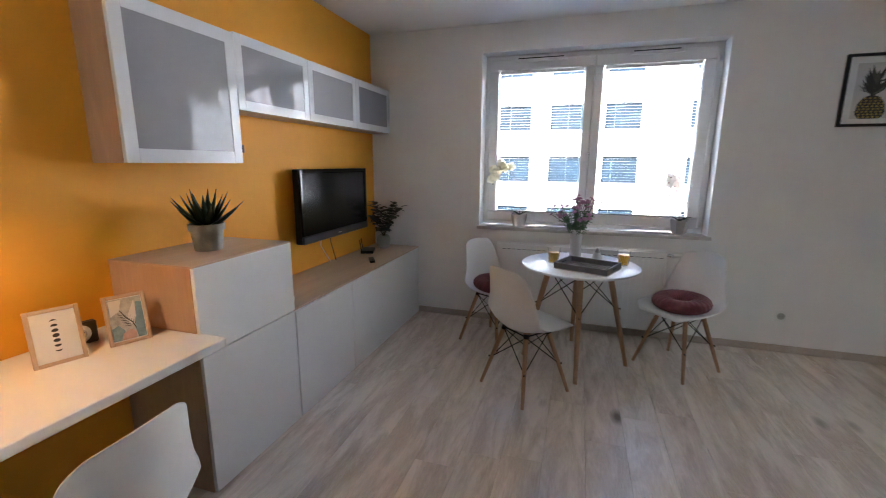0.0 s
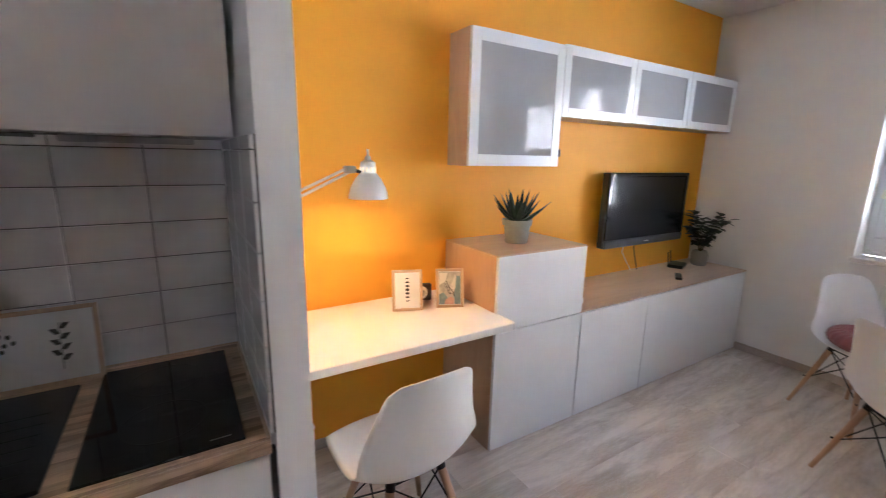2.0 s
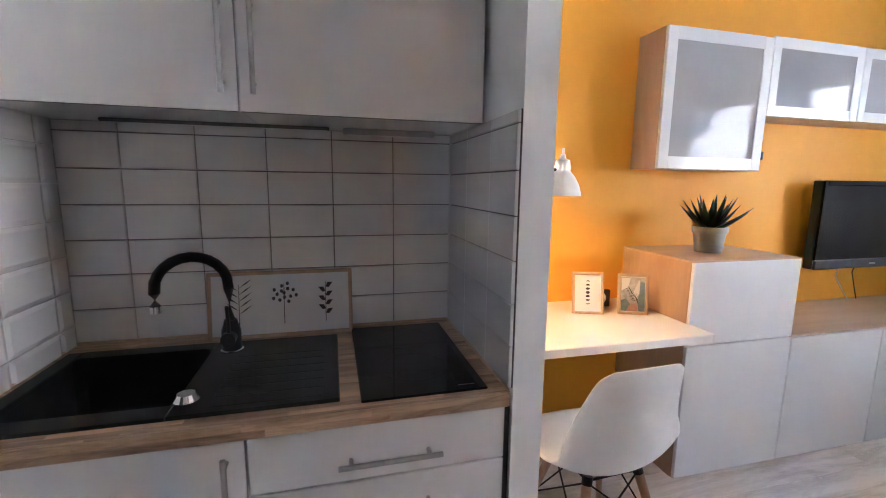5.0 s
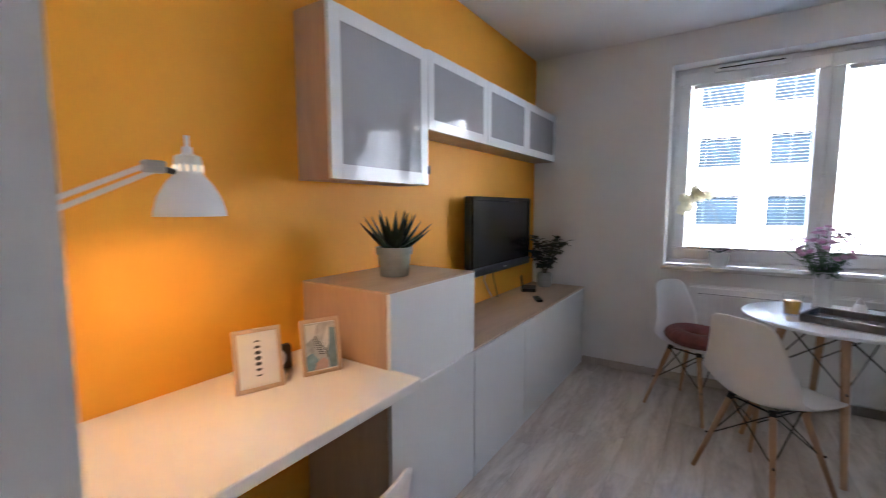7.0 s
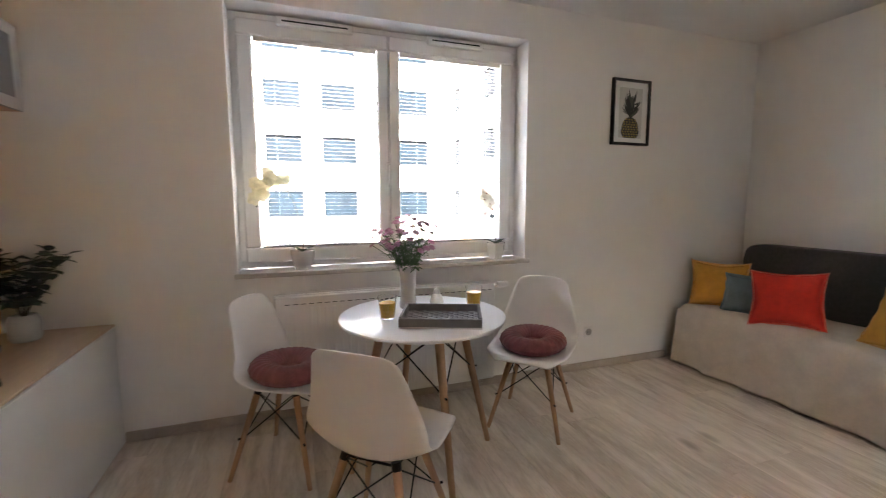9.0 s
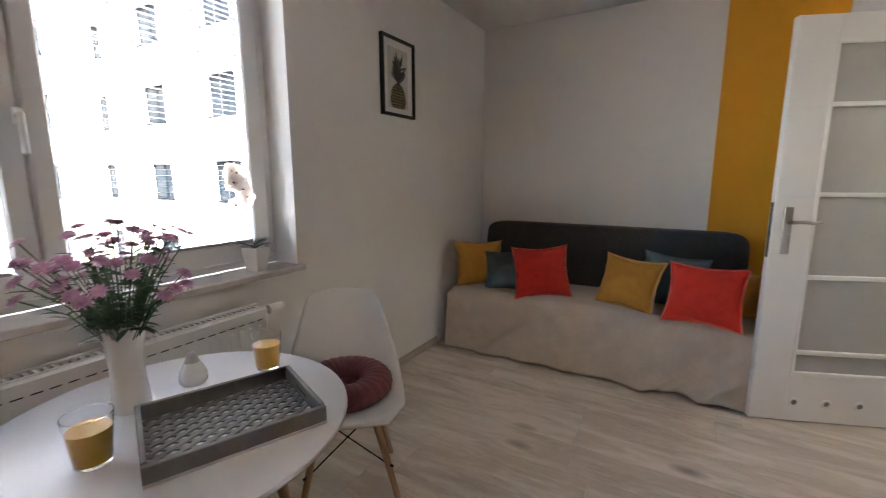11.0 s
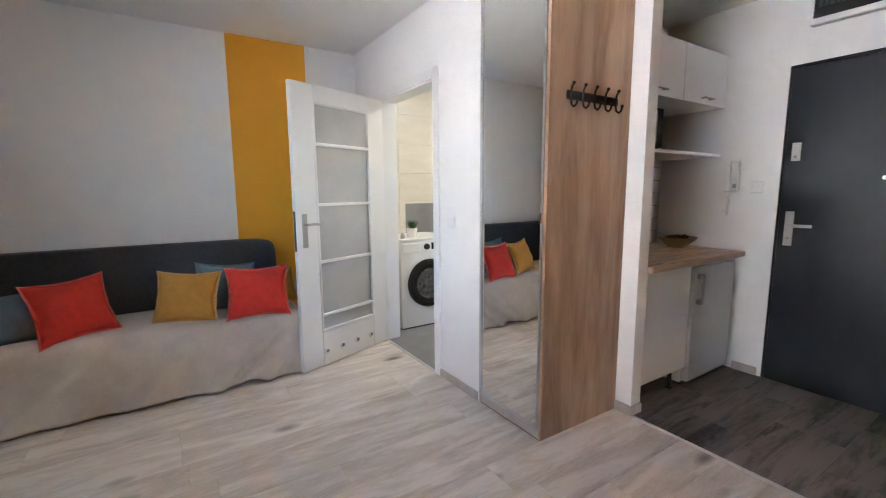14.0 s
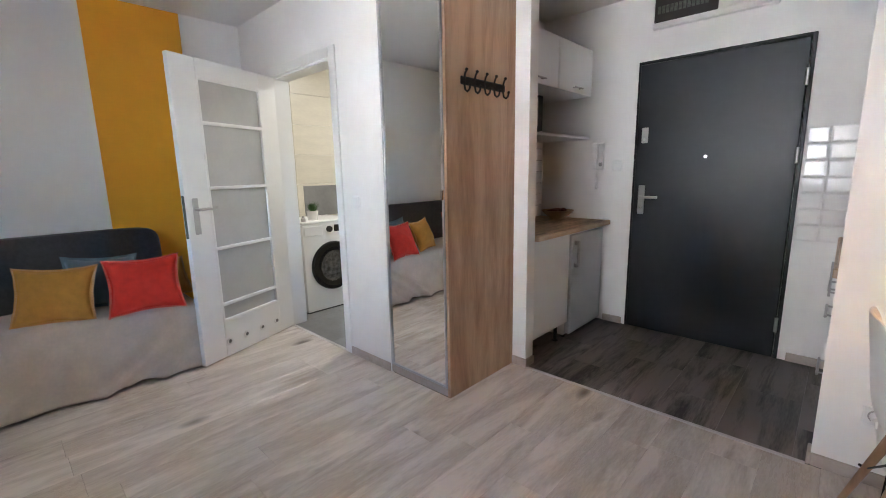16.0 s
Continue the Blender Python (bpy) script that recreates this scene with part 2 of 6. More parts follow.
M_GREYTILE = mat("grey_floor_tile", (0.26, 0.26, 0.265), 0.45, var=0.08, scale=6, rand=0.05)
M_SOFA = mat("charcoal_fabric", (0.062, 0.058, 0.060), 0.95, var=0.14, scale=40, bump=0.5, bscale=500, sheen=0.2)
M_BLANKET = mat("beige_fleece", (0.66, 0.565, 0.475), 0.95, var=0.06, scale=9, bump=0.5, bscale=350, sheen=0.4)
M_MUSTARD = mat("mustard_cotton", (0.60, 0.285, 0.045), 0.9, var=0.07, scale=25, bump=0.4, bscale=500)
M_TEAL = mat("teal_velvet", (0.15, 0.215, 0.245), 0.85, var=0.1, scale=14, bump=0.3, bscale=500, sheen=0.1)
M_RED = mat("red_cotton", (0.72, 0.040, 0.022), 0.9, var=0.07, scale=25, bump=0.4, bscale=500)
M_STITCH = mat("pale_whip_stitch", (0.75, 0.55, 0.42), 0.9)
M_ROSE = mat("dusty_rose_velvet", (0.235, 0.072, 0.070), 0.8, var=0.16, scale=18, bump=0.25, bscale=400, sheen=0.12)
M_GREYWOOD = mat("grey_painted_wood", (0.19, 0.186, 0.182), 0.6, var=0.10, scale=12, bump=0.2, bscale=120, stretch=(1, 1, 1))
M_MAT_LIGHT = mat("tray_light_inlay", (0.70, 0.69, 0.67), 0.14, var=0.05)
M_CERAMIC = mat("white_ceramic", (0.80, 0.785, 0.765), 0.25, var=0.02, scale=8, coat=0.3)
M_GREYPOT = mat("pale_green_zinc_pot", (0.31, 0.325, 0.285), 0.5, var=0.08, scale=14)
M_STONEPOT = mat("grey_ceramic_pot", (0.42, 0.41, 0.395), 0.6, var=0.06, scale=20, bump=0.3, bscale=150)
M_SOIL = mat("soil", (0.05, 0.035, 0.025), 0.95, var=0.3, scale=60, bump=0.6)
M_ALOE = mat("aloe_leaf", (0.020, 0.050, 0.028), 0.45, var=0.25, scale=25)
M_EUC = mat("eucalyptus_leaf", (0.028, 0.055, 0.042), 0.5, var=0.3, scale=20)
M_GREEN = mat("flower_leaf", (0.07, 0.15, 0.055), 0.55, var=0.3, scale=25, thin=0.3)
M_GRASS = mat("grass_leaf", (0.06, 0.14, 0.035), 0.55, var=0.3, scale=25)
M_STEM = mat("brown_stem", (0.10, 0.085, 0.05), 0.7, var=0.2)
M_PINK = mat("mauve_petal", (0.62, 0.36, 0.50), 0.7, var=0.25, scale=40, thin=0.5)
M_CREAMPETAL = mat("cream_orchid_petal", (0.90, 0.86, 0.70), 0.6, var=0.08, scale=30, thin=0.35)
M_BLUSHPETAL = mat("blush_orchid_petal", (0.90, 0.86, 0.83), 0.6, var=0.08, scale=30, thin=0.6)
M_MAROON = mat("maroon_orchid_lip", (0.28, 0.06, 0.08), 0.6)
M_JUICE = mat("orange_juice", (0.95, 0.52, 0.03), 0.3, var=0.05)
M_GLASS = plain_glass("clear_glass")
M_PANE = plain_glass("window_pane", ior=1.02)
M_PAPER = mat("white_paper", (0.80, 0.79, 0.77), 0.6, var=0.015)
M_INK = mat("dark_ink", (0.05, 0.05, 0.05), 0.7)
M_INKGREY = mat("grey_ink", (0.11, 0.12, 0.10), 0.7, var=0.3, scale=60)
M_YELLOWINK = mat("ochre_ink", (0.42, 0.31, 0.10), 0.7, var=0.4, scale=90)
M_BLUEINK = mat("blue_ink", (0.25, 0.38, 0.46), 0.7, var=0.2, scale=20)
M_PEACHINK = mat("peach_ink", (0.70, 0.46, 0.40), 0.7, var=0.15)
M_WICKER = mat("turned_wood_bowl", (0.50, 0.33, 0.20), 0.5, var=0.12, scale=20, bump=0.3)
M_CONES = mat("dried_cones", (0.16, 0.06, 0.04), 0.8, var=0.3, scale=40, bump=0.8)
M_BULB = glow("warm_bulb", (1.0, 0.72, 0.35), 0.22)
M_SLIT = glow("warm_slit", (1.0, 0.78, 0.5), 0.04)
M_LAMPDISC = glow("white_lamp_disc", (1.0, 0.95, 0.85), 0.3)
# white slats, their backlit shade put into a grey base colour
M_SLAT = mat("backlit_blind_slat", (0.38, 0.40, 0.42), 0.45, var=0.02)
M_FACADE = mat("white_render_facade", (0.46, 0.455, 0.44), 0.9, var=0.03, scale=0.8, bump=0.2, bscale=30)
M_FACGLASS = mat("facade_window_glass", (0.004, 0.008, 0.012), 0.3, var=0.2, scale=0.7, spec=0.05)
M_FACFRAME = mat("facade_window_frame", (0.005, 0.008, 0.011), 0.6, spec=0.04)
M_FACBLIND = mat("facade_blind", (0.009, 0.014, 0.019), 0.6, spec=0.04)
M_GROUND = mat("outdoor_paving", (0.34, 0.33, 0.31), 0.9, var=0.15, scale=0.6)
M_ROOF = mat("dark_roofing", (0.12, 0.12, 0.12), 0.9)
M_MIRROR = mat("mirror_silver", (0.90, 0.92, 0.91), 0.0, 1.0, var=0.0)


# ---- building tools ----
def bm_box(x0, y0, z0, x1, y1, z1, bev=0.0, bm=None, seg=1):
    bm = bm or bmesh.new()
    r = bmesh.ops.create_cube(bm, size=1)
    bmesh.ops.transform(bm, verts=r["verts"], matrix=Matrix.Translation(((x0 + x1) / 2, (y0 + y1) / 2, (z0 + z1) / 2)) @ Matrix.Diagonal((abs(x1 - x0), abs(y1 - y0), abs(z1 - z0), 1)))
    if bev:
        vs = set(r["verts"])
        bmesh.ops.bevel(bm, geom=[e for e in bm.edges if e.verts[0] in vs and e.verts[1] in vs], offset=bev, segments=seg, affect="EDGES", profile=0.7)
    return bm


def bm_rod(a, b, r0, r1=None, seg=10, bm=None):
    bm = bm or bmesh.new()
    a, b = Vector(a), Vector(b)
    r1 = r0 if r1 is None else r1
    q = (b - a).to_track_quat("Z", "Y").to_matrix().to_4x4()
    bmesh.ops.create_cone(bm, cap_ends=True, segments=seg, radius1=r0, radius2=r1, depth=(b - a).length, matrix=Matrix.Translation((a + b) / 2) @ q)
    return bm


def bm_tube(pts, r, seg=8, bm=None, taper=None):
    """A tube along points, with rings turned along the way."""
    bm = bm or bmesh.new()
    pts = [Vector(p) for p in pts]
    rings = []
    for i, p in enumerate(pts):
        d = (pts[min(i + 1, len(pts) - 1)] - pts[max(i - 1, 0)]).normalized()
        q = d.to_track_quat("Z", "Y")
        rad = r if taper is None else r + (taper - r) * i / (len(pts) - 1)
        rings.append([bm.verts.new(p + q @ Vector((rad * math.cos(2 * math.pi * k / seg), rad * math.sin(2 * math.pi * k / seg), 0))) for k in range(seg)])
    for a, b in zip(rings, rings[1:]):
        for k in range(seg):
            bm.faces.new((a[k], a[(k + 1) % seg], b[(k + 1) % seg], b[k]))
    bm.faces.new(rings[0][::-1])
    bm.faces.new(rings[-1])
    return bm


def bm_lathe(profile, seg=32, at=(0, 0, 0), bm=None, sides=None):
    """Turn (radius, height) points about the upright axis; sides gives an outline with that many flat sides."""
    bm = bm or bmesh.new()
    seg = sides or seg
    rings = []
    for r, z in profile:
        if r < 1e-5:
            rings.append([bm.verts.new((at[0], at[1], at[2] + z))])
        else:
            rings.append([bm.verts.new((at[0] + r * math.cos(2 * math.pi * k / seg), at[1] + r * math.sin(2 * math.pi * k / seg), at[2] + z)) for k in range(seg)])
    for a, b in zip(rings, rings[1:]):
        for k in range(seg):
            j = (k + 1) % seg
            if len(a) == 1 and len(b) == 1:
                continue
            if len(a) == 1:
                bm.faces.new((a[0], b[j], b[k]))
            elif len(b) == 1:
                bm.faces.new((a[k], a[j], b[0]))
            else:
                bm.faces.new((a[k], a[j], b[j], b[k]))
    return bm


def bm_grid(f, nu, nv, bm=None, closed_u=False):
    """A sheet of points f(u, v), u and v from 0 to 1."""
    bm = bm or bmesh.new()
    vs = [[bm.verts.new(f(i / (nu if closed_u else nu - 1), j / (nv - 1))) for i in range(nu)] for j in range(nv)]
    for j in range(nv - 1):
        for i in range(nu if closed_u else nu - 1):
            k = (i + 1) % nu
            bm.faces.new((vs[j][i], vs[j][k], vs[j + 1][k], vs[j + 1][i]))
    return bm


def bm_poly(pts, thick, bm=None):
    """A flat outline given a thickness along z."""
    bm = bm or bmesh.new()
    lo = [bm.verts.new((x, y, 0)) for x, y in pts]
    hi = [bm.verts.new((x, y, thick)) for x, y in pts]
    bm.faces.new(lo[::-1])
    bm.faces.new(hi)
    for i in range(len(pts)):
        j = (i + 1) % len(pts)
        bm.faces.new((lo[i], lo[j], hi[j], hi[i]))
    return bm


def mesh_of(name, bm, material, smooth=None):
    bmesh.ops.recalc_face_normals(bm, faces=bm.faces)
    me = bpy.data.meshes.new(name)
    bm.to_mesh(me)
    bm.free()
    me.materials.append(material)
    if smooth is not None:
        me.shade_smooth()
        me.set_sharp_from_angle(angle=radians(smooth))
    return me


def part(name, bm, material, parent=None, label="", smooth=None):
    ob = new(name, mesh_of(name, bm, material, smooth))
    if parent is not None:
        ob.parent = parent
    return tagged(ob, label)


def thing(name, label, category, at=(0, 0, 0), rz=0, group="", m=None):
    """An Empty at the base of a thing, under which its parts are built in its own coordinates."""
    ob = new(name)
    ob.empty_display_size = 0.05
    ob.matrix_world = m if m is not None else pose(*at, 0, 0, rz)
    return tagged(ob, label, category, group)


def solid(name, bm, material, label, category, at=(0, 0, 0), rz=0, group="", smooth=None, kind="", m=None):
    ob = part(name, bm, material, None, "", smooth)
    ob.matrix_world = m if m is not None else pose(*at, 0, 0, rz)
    return tagged(ob, label, category, group, kind)


def structure(name, bm, material, label, category="wall"):
    return solid(name, bm, material, label, category, kind="structure")


# ---- the plan ----
XW, XE, YN, YS = -1.83, 3.20, 3.75, -0.974
CEIL = 2.56
YB = 0.89          # wall with the bathroom door
YT = 0.258         # threshold of the hall
T = 0.12
WX0, WX1, WZ0, WZ1 = -0.785, 1.035, 0.88, 2.34

# ---- large structure ----
O = 0.30
bm = bm_box(XW - 0.25, YN, -0.2, WX0, YN + O, CEIL + 0.15)
bm_box(WX1, YN, -0.2, XE + 0.25, YN + O, CEIL + 0.15, bm=bm)
bm_box(WX0, YN, -0.2, WX1, YN + O, WZ0 - 0.03, bm=bm)
bm_box(WX0, YN, WZ1, WX1, YN + O, CEIL + 0.15, bm=bm)
structure("wall_north", bm, M_WALL, "off-white painted wall with the window opening")
structure("wall_west", bm_box(XW - 0.25, 0.245, -0.2, XW, YN, CEIL + 0.15), M_ORANGE, "orange painted wall behind the desk and television")
structure("wall_east", bm_box(XE, YB, -0.2, XE + 0.25, YN, CEIL + 0.15), M_WALL, "off-white painted wall behind the sofa")
structure("wall_stripe", bm_box(XE - 0.003, 1.345, 0.0, XE, 1.964, CEIL), M_ORANGE, "orange painted stripe from floor to ceiling", "wall")
DX0, DX1, DZ = 1.80, 2.65, 2.065
bm = bm_box(1.30, YB - T, -0.2, DX0, YB, CEIL + 0.15)
bm_box(DX1, YB - T, -0.2, XE + 0.25, YB, CEIL + 0.15, bm=bm)
bm_box(DX0, YB - T, DZ, DX1, YB, CEIL + 0.15, bm=bm)
structure("wall_bathroom", bm, M_WALL, "white painted wall with the bathroom doorway")
structure("wall_pillar", bm_box(0.666, YT - 0.09, -0.2, 1.42, YT, CEIL + 0.15), M_WALL, "white partition end between wardrobe and hall")
structure("wall_niche", bm_box(1.30, YS, -0.2, 1.42, YT - 0.09, CEIL + 0.15), M_WALL, "white wall at the back of the small kitchen unit")
structure("wall_wardrobe_back", bm_box(1.30, YT, -0.2, 1.42, YB - T, CEIL + 0.15), M_WALL, "white wall beside the wardrobe")
EX0, EX1, EZ = -0.555, 0.470, 2.085
bm = bm_box(-2.1, YS - 0.25, -0.2, EX0, YS, CEIL + 0.15)
bm_box(EX1, YS - 0.25, -0.2, 1.42, YS, CEIL + 0.15, bm=bm)
bm_box(EX0, YS - 0.25, EZ, EX1, YS, CEIL + 0.15, bm=bm)
bm_box(EX0, YS - 0.25, -0.2, EX1, YS - 0.12, EZ, bm=bm)
structure("wall_entrance", bm, M_WALL, "white painted wall round the entrance door")
KX, KC, KP = -1.33, -0.79, 0.154
structure("wall_kitchen_back", bm_box(-2.1, YS, -0.2, KX - 0.012, KP, CEIL + 0.15), M_WALL, "white wall behind the kitchenette")
structure("wall_kitchen_side", bm_box(-2.1, KP + 0.012, -0.2, KC, 0.245, CEIL + 0.15), M_WALL, "white partition between kitchenette and desk")
bm = bm_box(1.42, -1.5, -0.2, 3.75, -1.38, CEIL + 0.15)
bm_box(1.42, -1.38, -0.2, 1.46, YB - T, CEIL + 0.15, bm=bm)
structure("wall_bathroom_south", bm, M_BATHTILE, "cream tiled bathroom wall")
bm = bm_box(-2.1, YS - 0.25, CEIL, 3.75, YN, CEIL + 0.15)
bm_box(1.42, -1.5, CEIL, 3.75, YS - 0.25, CEIL + 0.15, bm=bm)
structure("ceiling", bm, M_CEIL, "white painted ceiling", "ceiling")
structure("floor_slab", bm_box(-2.1, -1.5, -0.2, 3.75, YN, -0.012), M_SUB, "floor base under the boards", "floor")

# ---- baseboards ----
def board(x0, y0, x1, y1, name="baseboard"):
    structure(name, bm_box(x0, y0, 0, x1, y1, 0.058, 0.004), M_BASEBOARD, "beige wood-look baseboard", "baseboard")


board(-1.37, YN - 0.014, 2.36, YN)
board(XE - 0.014, YB, XE, 1.66)
board(1.30, YB, 1.735, YB + 0.014)
board(0.666, YT, 0.768, YT + 0.014)
board(0.652, YT - 0.09, 0.666, YT + 0.014)
board(-1.83, 0.245, KC, 0.259)
board(KC, KP + 0.012, KC + 0.014, 0.259)
board(XW, 0.259, XW + 0.014, 1.25)
board(0.50, YS, 0.66, YS + 0.014)
board(-0.80, YS, -0.60, YS + 0.014)
structure("trim_threshold", bm_box(KC + 0.014, YT - 0.012, -0.01, 0.652, YT + 0.012, 0.004, 0.002), M_SILL, "pale threshold strip between two floors", "trim")
structure("trim_bathroom", bm_box(DX0, YB - 0.014, -0.01, DX1, YB + 0.01, 0.004, 0.002), M_SILL, "pale threshold strip at the bathroom", "trim")

# ---- window ----
window = structure("window_1", bm_box(-0.80, YN - 0.035, WZ0 - 0.028, 1.06, YN + 0.16, WZ0, 0.004), M_SILL, "white two-sash window with a stone sill", "window")
YF = YN + 0.16
bm = bm_box(WX0, YF, WZ0, WX1, YF + 0.07, WZ0 + 0.05, 0.004)
bm_box(WX0, YF, WZ1 - 0.05, WX1, YF + 0.07, WZ1, 0.004, bm=bm)
for x in (WX0, WX1 - 0.05):
    bm_box(x, YF + 0.001, WZ0 + 0.05, x + 0.05, YF + 0.07, WZ1 - 0.05, 0.004, bm=bm)
bm_box(0.09, YF + 0.002, WZ0 + 0.05, 0.15, YF + 0.07, WZ1 - 0.05, 0.004, bm=bm)
part("window_frame", bm, M_PVC, window, "white plastic window frame")
for gx0, gx1 in ((-0.665, 0.047), (0.190, 0.905)):
    s0, s1, z0, z1 = max(gx0 - 0.09, -0.75 if gx0 < 0 else 0.122), min(gx1 + 0.09, 0.118 if gx0 < 0 else 1.0), 0.915, 2.305
    bm = bm_box(s0, YF - 0.018, z0, s1, YF + 0.05, 1.005, 0.008)
    bm_box(s0, YF - 0.018, 2.215, s1, YF + 0.05, z1, 0.008, bm=bm)
    bm_box(s0, YF - 0.017, 1.005, gx0, YF + 0.05, 2.215, 0.008, bm=bm)
    bm_box(gx1, YF - 0.017, 1.005, s1, YF + 0.05, 2.215, 0.008, bm=bm)
    sash = part("sash", bm, M_PVC, window, "white window sash")
    pane = part("pane", bm_box(gx0, YF + 0.022, 1.0, gx1, YF + 0.026, 2.22), M_PANE, sash)
    pane.visible_shadow = False
for vx0, vx1 in ((-0.53, -0.10), (0.37, 0.76)):
    bm = bm_box(vx0, YF - 0.050, 2.275, vx1, YF - 0.018, 2.325, 0.006)
    vent = part("trickle_vent", bm, M_PVC, window, "white trickle vent")
    part("slot", bm_box(vx0 + 0.03, YF - 0.0525, 2.296, vx1 - 0.03, YF - 0.049, 2.304), M_BLACK, vent)
bm = bm_box(0.098, YF - 0.024, 1.47, 0.126, YF + 0.0, 1.53, 0.006)
bm_box(0.102, YF - 0.052, 1.38, 0.122, YF - 0.036, 1.515, 0.007, bm=bm)
bm_rod((0.112, YF - 0.045, 1.50), (0.112, YF - 0.02, 1.50), 0.009, bm=bm)
part("window_handle", bm, M_PVC, window)
bm = bm_box(1.012, YF - 0.03, 2.20, 1.028, YF, 2.26, 0.004)
part("hinge", bm, M_PVC, window)


def blind(gx0, gx1):
    b = thing("venetian_blind", "thin white venetian blind, slats greyed as if backlit, lowered over the window pane", "blind", ((gx0 + gx1) / 2, YF - 0.008, 1.0), group="window blinds")
    w = (gx1 - gx0) / 2 - 0.006
    part("headrail", bm_box(-w, -0.009, 1.185, w, 0.012, 1.213, 0.003), M_WHITE, b)
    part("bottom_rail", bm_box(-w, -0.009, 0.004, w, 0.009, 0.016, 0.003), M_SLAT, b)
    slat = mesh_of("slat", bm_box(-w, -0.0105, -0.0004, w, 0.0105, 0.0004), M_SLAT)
    for i in range(52):
        o = new("slat", slat)
        o.parent = b
        o.matrix_basis = pose(0, 0, 0.030 + i * 0.0222, -3)
    for x in (-w * 0.7, w * 0.7):
        part("ladder_cord", bm_rod((x, -0.009, 0.01), (x, -0.009, 1.19), 0.0008, seg=5), M_WHITE, b)
    bm = bm_rod((w + 0.001, -0.012, 0.05), (w + 0.001, -0.012, 1.19), 0.0022, seg=6)
    part("ball_chain", bm, M_WHITE, b)


blind(-0.665, 0.047)
blind(0.190, 0.905)

# ---- entrance door ----
def bolt_plate(parent, y, x, z, h, lever):
    plate = part("lock_plate", bm_box(x - 0.024, y, z - h / 2, x + 0.024, y + 0.008, z + h / 2, 0.004), M_STEEL, parent, "brushed steel lock plate")
    part("cylinder", bm_rod((x, y + 0.006, z - h * 0.28), (x, y + 0.014, z - h * 0.28), 0.009), M_CHROME, plate)
    if lever:
        bm = bm_rod((x, y, z + h * 0.1), (x, y + 0.05, z + h * 0.1), 0.010)
        bm_tube([(x, y + 0.05, z + h * 0.1), (x - 0.06, y + 0.055, z + h * 0.1), (x - 0.13, y + 0.05, z + h * 0.1)], 0.010, bm=bm)
        part("lever", bm, M_STEEL, plate, smooth=40)


door = structure("door_1", bm_box(-0.528, YS - 0.035, 0.008, 0.452, YS + 0.022, 2.060, 0.004), M_EDOOR, "graphite steel entrance door, closed", "door")
bm = bm_box(EX0, YS - 0.06, 0, -0.532, YS + 0.014, EZ, 0.003)
bm_box(0.456, YS - 0.06, 0, EX1, YS + 0.014, EZ, 0.003, bm=bm)
bm_box(-0.532, YS - 0.06, 2.064, 0.456, YS + 0.014, EZ, 0.003, bm=bm)
part("door_frame", bm, M_EDOOR, door)
bolt_plate(door, YS + 0.022, 0.392, 1.545, 0.115, False)
bolt_plate(door, YS + 0.022, 0.392, 1.055, 0.225, True)
part("peephole", bm_lathe([(0.0, 0.008), (0.012, 0.007), (0.015, 0.0)], 20), M_CHROME, door).matrix_local = pose(-0.026, YS + 0.022, 1.372, -90)
for z in (1.83, 1.36, 0.24):
    bm = bm_rod((-0.529, YS + 0.022, z - 0.05), (-0.529, YS + 0.022, z + 0.05), 0.010, seg=12)
    part("hinge", bm, M_STEEL, door, smooth=40)

# ---- bathroom door, open ----
frame_ob = structure("door_2", bm_box(DX0, YB - T - 0.01, 0, DX0 + 0.022, YB + 0.002, DZ, 0.002), M_DOORPAINT, "white bathroom door standing open into the room", "door")
bm = bm_box(DX1 - 0.022, YB - T - 0.01, 0, DX1, YB + 0.002, DZ, 0.002)
bm_box(DX0 + 0.022, YB - T - 0.01, DZ - 0.022, DX1 - 0.022, YB + 0.002, DZ, 0.002, bm=bm)
part("door_lining", bm, M_DOORPAINT, frame_ob)
bm = bm_box(DX0 - 0.062, YB, 0, DX0 + 0.008, YB + 0.013, DZ + 0.06, 0.003)
bm_box(DX1 - 0.008, YB, 0, DX1 + 0.062, YB + 0.013, DZ + 0.06, 0.003, bm=bm)
bm_box(DX0 + 0.008, YB, DZ - 0.008, DX1 - 0.008, YB + 0.013, DZ + 0.06, 0.003, bm=bm)
part("architrave", bm, M_DOORPAINT, frame_ob)
ANG = math.degrees(math.atan2(1.722 - 0.905, 2.336 - 2.652))
leaf = new("door_leaf")
leaf.parent = frame_ob
leaf.matrix_local = pose(2.652, 0.905, 0, 0, 0, ANG)
# the leaf's own axes: x from the hinge to the lock, y towards the camera side
LW, LH = 0.876, 2.055
gx0, gx1, gz0, gz1 = 0.165, 0.695, 0.275, 1.935
bm = bm_box(0, 0, 0.008, gx0, 0.04, LH, 0.004)
bm_box(gx1, 0, 0.008, LW, 0.04, LH, 0.004, bm=bm)
bm_box(gx0, 0.001, 0.008, gx1, 0.039, gz0, 0.0, bm=bm)
bm_box(gx0, 0.001, gz1, gx1, 0.039, LH, 0.0, bm=bm)
part("leaf_panel", bm, M_DOORPAINT, leaf)
bars = [gz0, 0.395, 0.80, 1.22, 1.65, gz1]
for a, b in zip(bars, bars[1:]):
    part("pane", bm_box(gx0 + 0.004, 0.016, a + 0.010, gx1 - 0.004, 0.024, b - 0.010), M_DOORGLASS, leaf, "frosted glass pane")
for z in bars:
    part("glazing_bar", bm_box(gx0, -0.003, z - 0.011, gx1, 0.043, z + 0.011, 0.003), M_DOORPAINT, leaf)
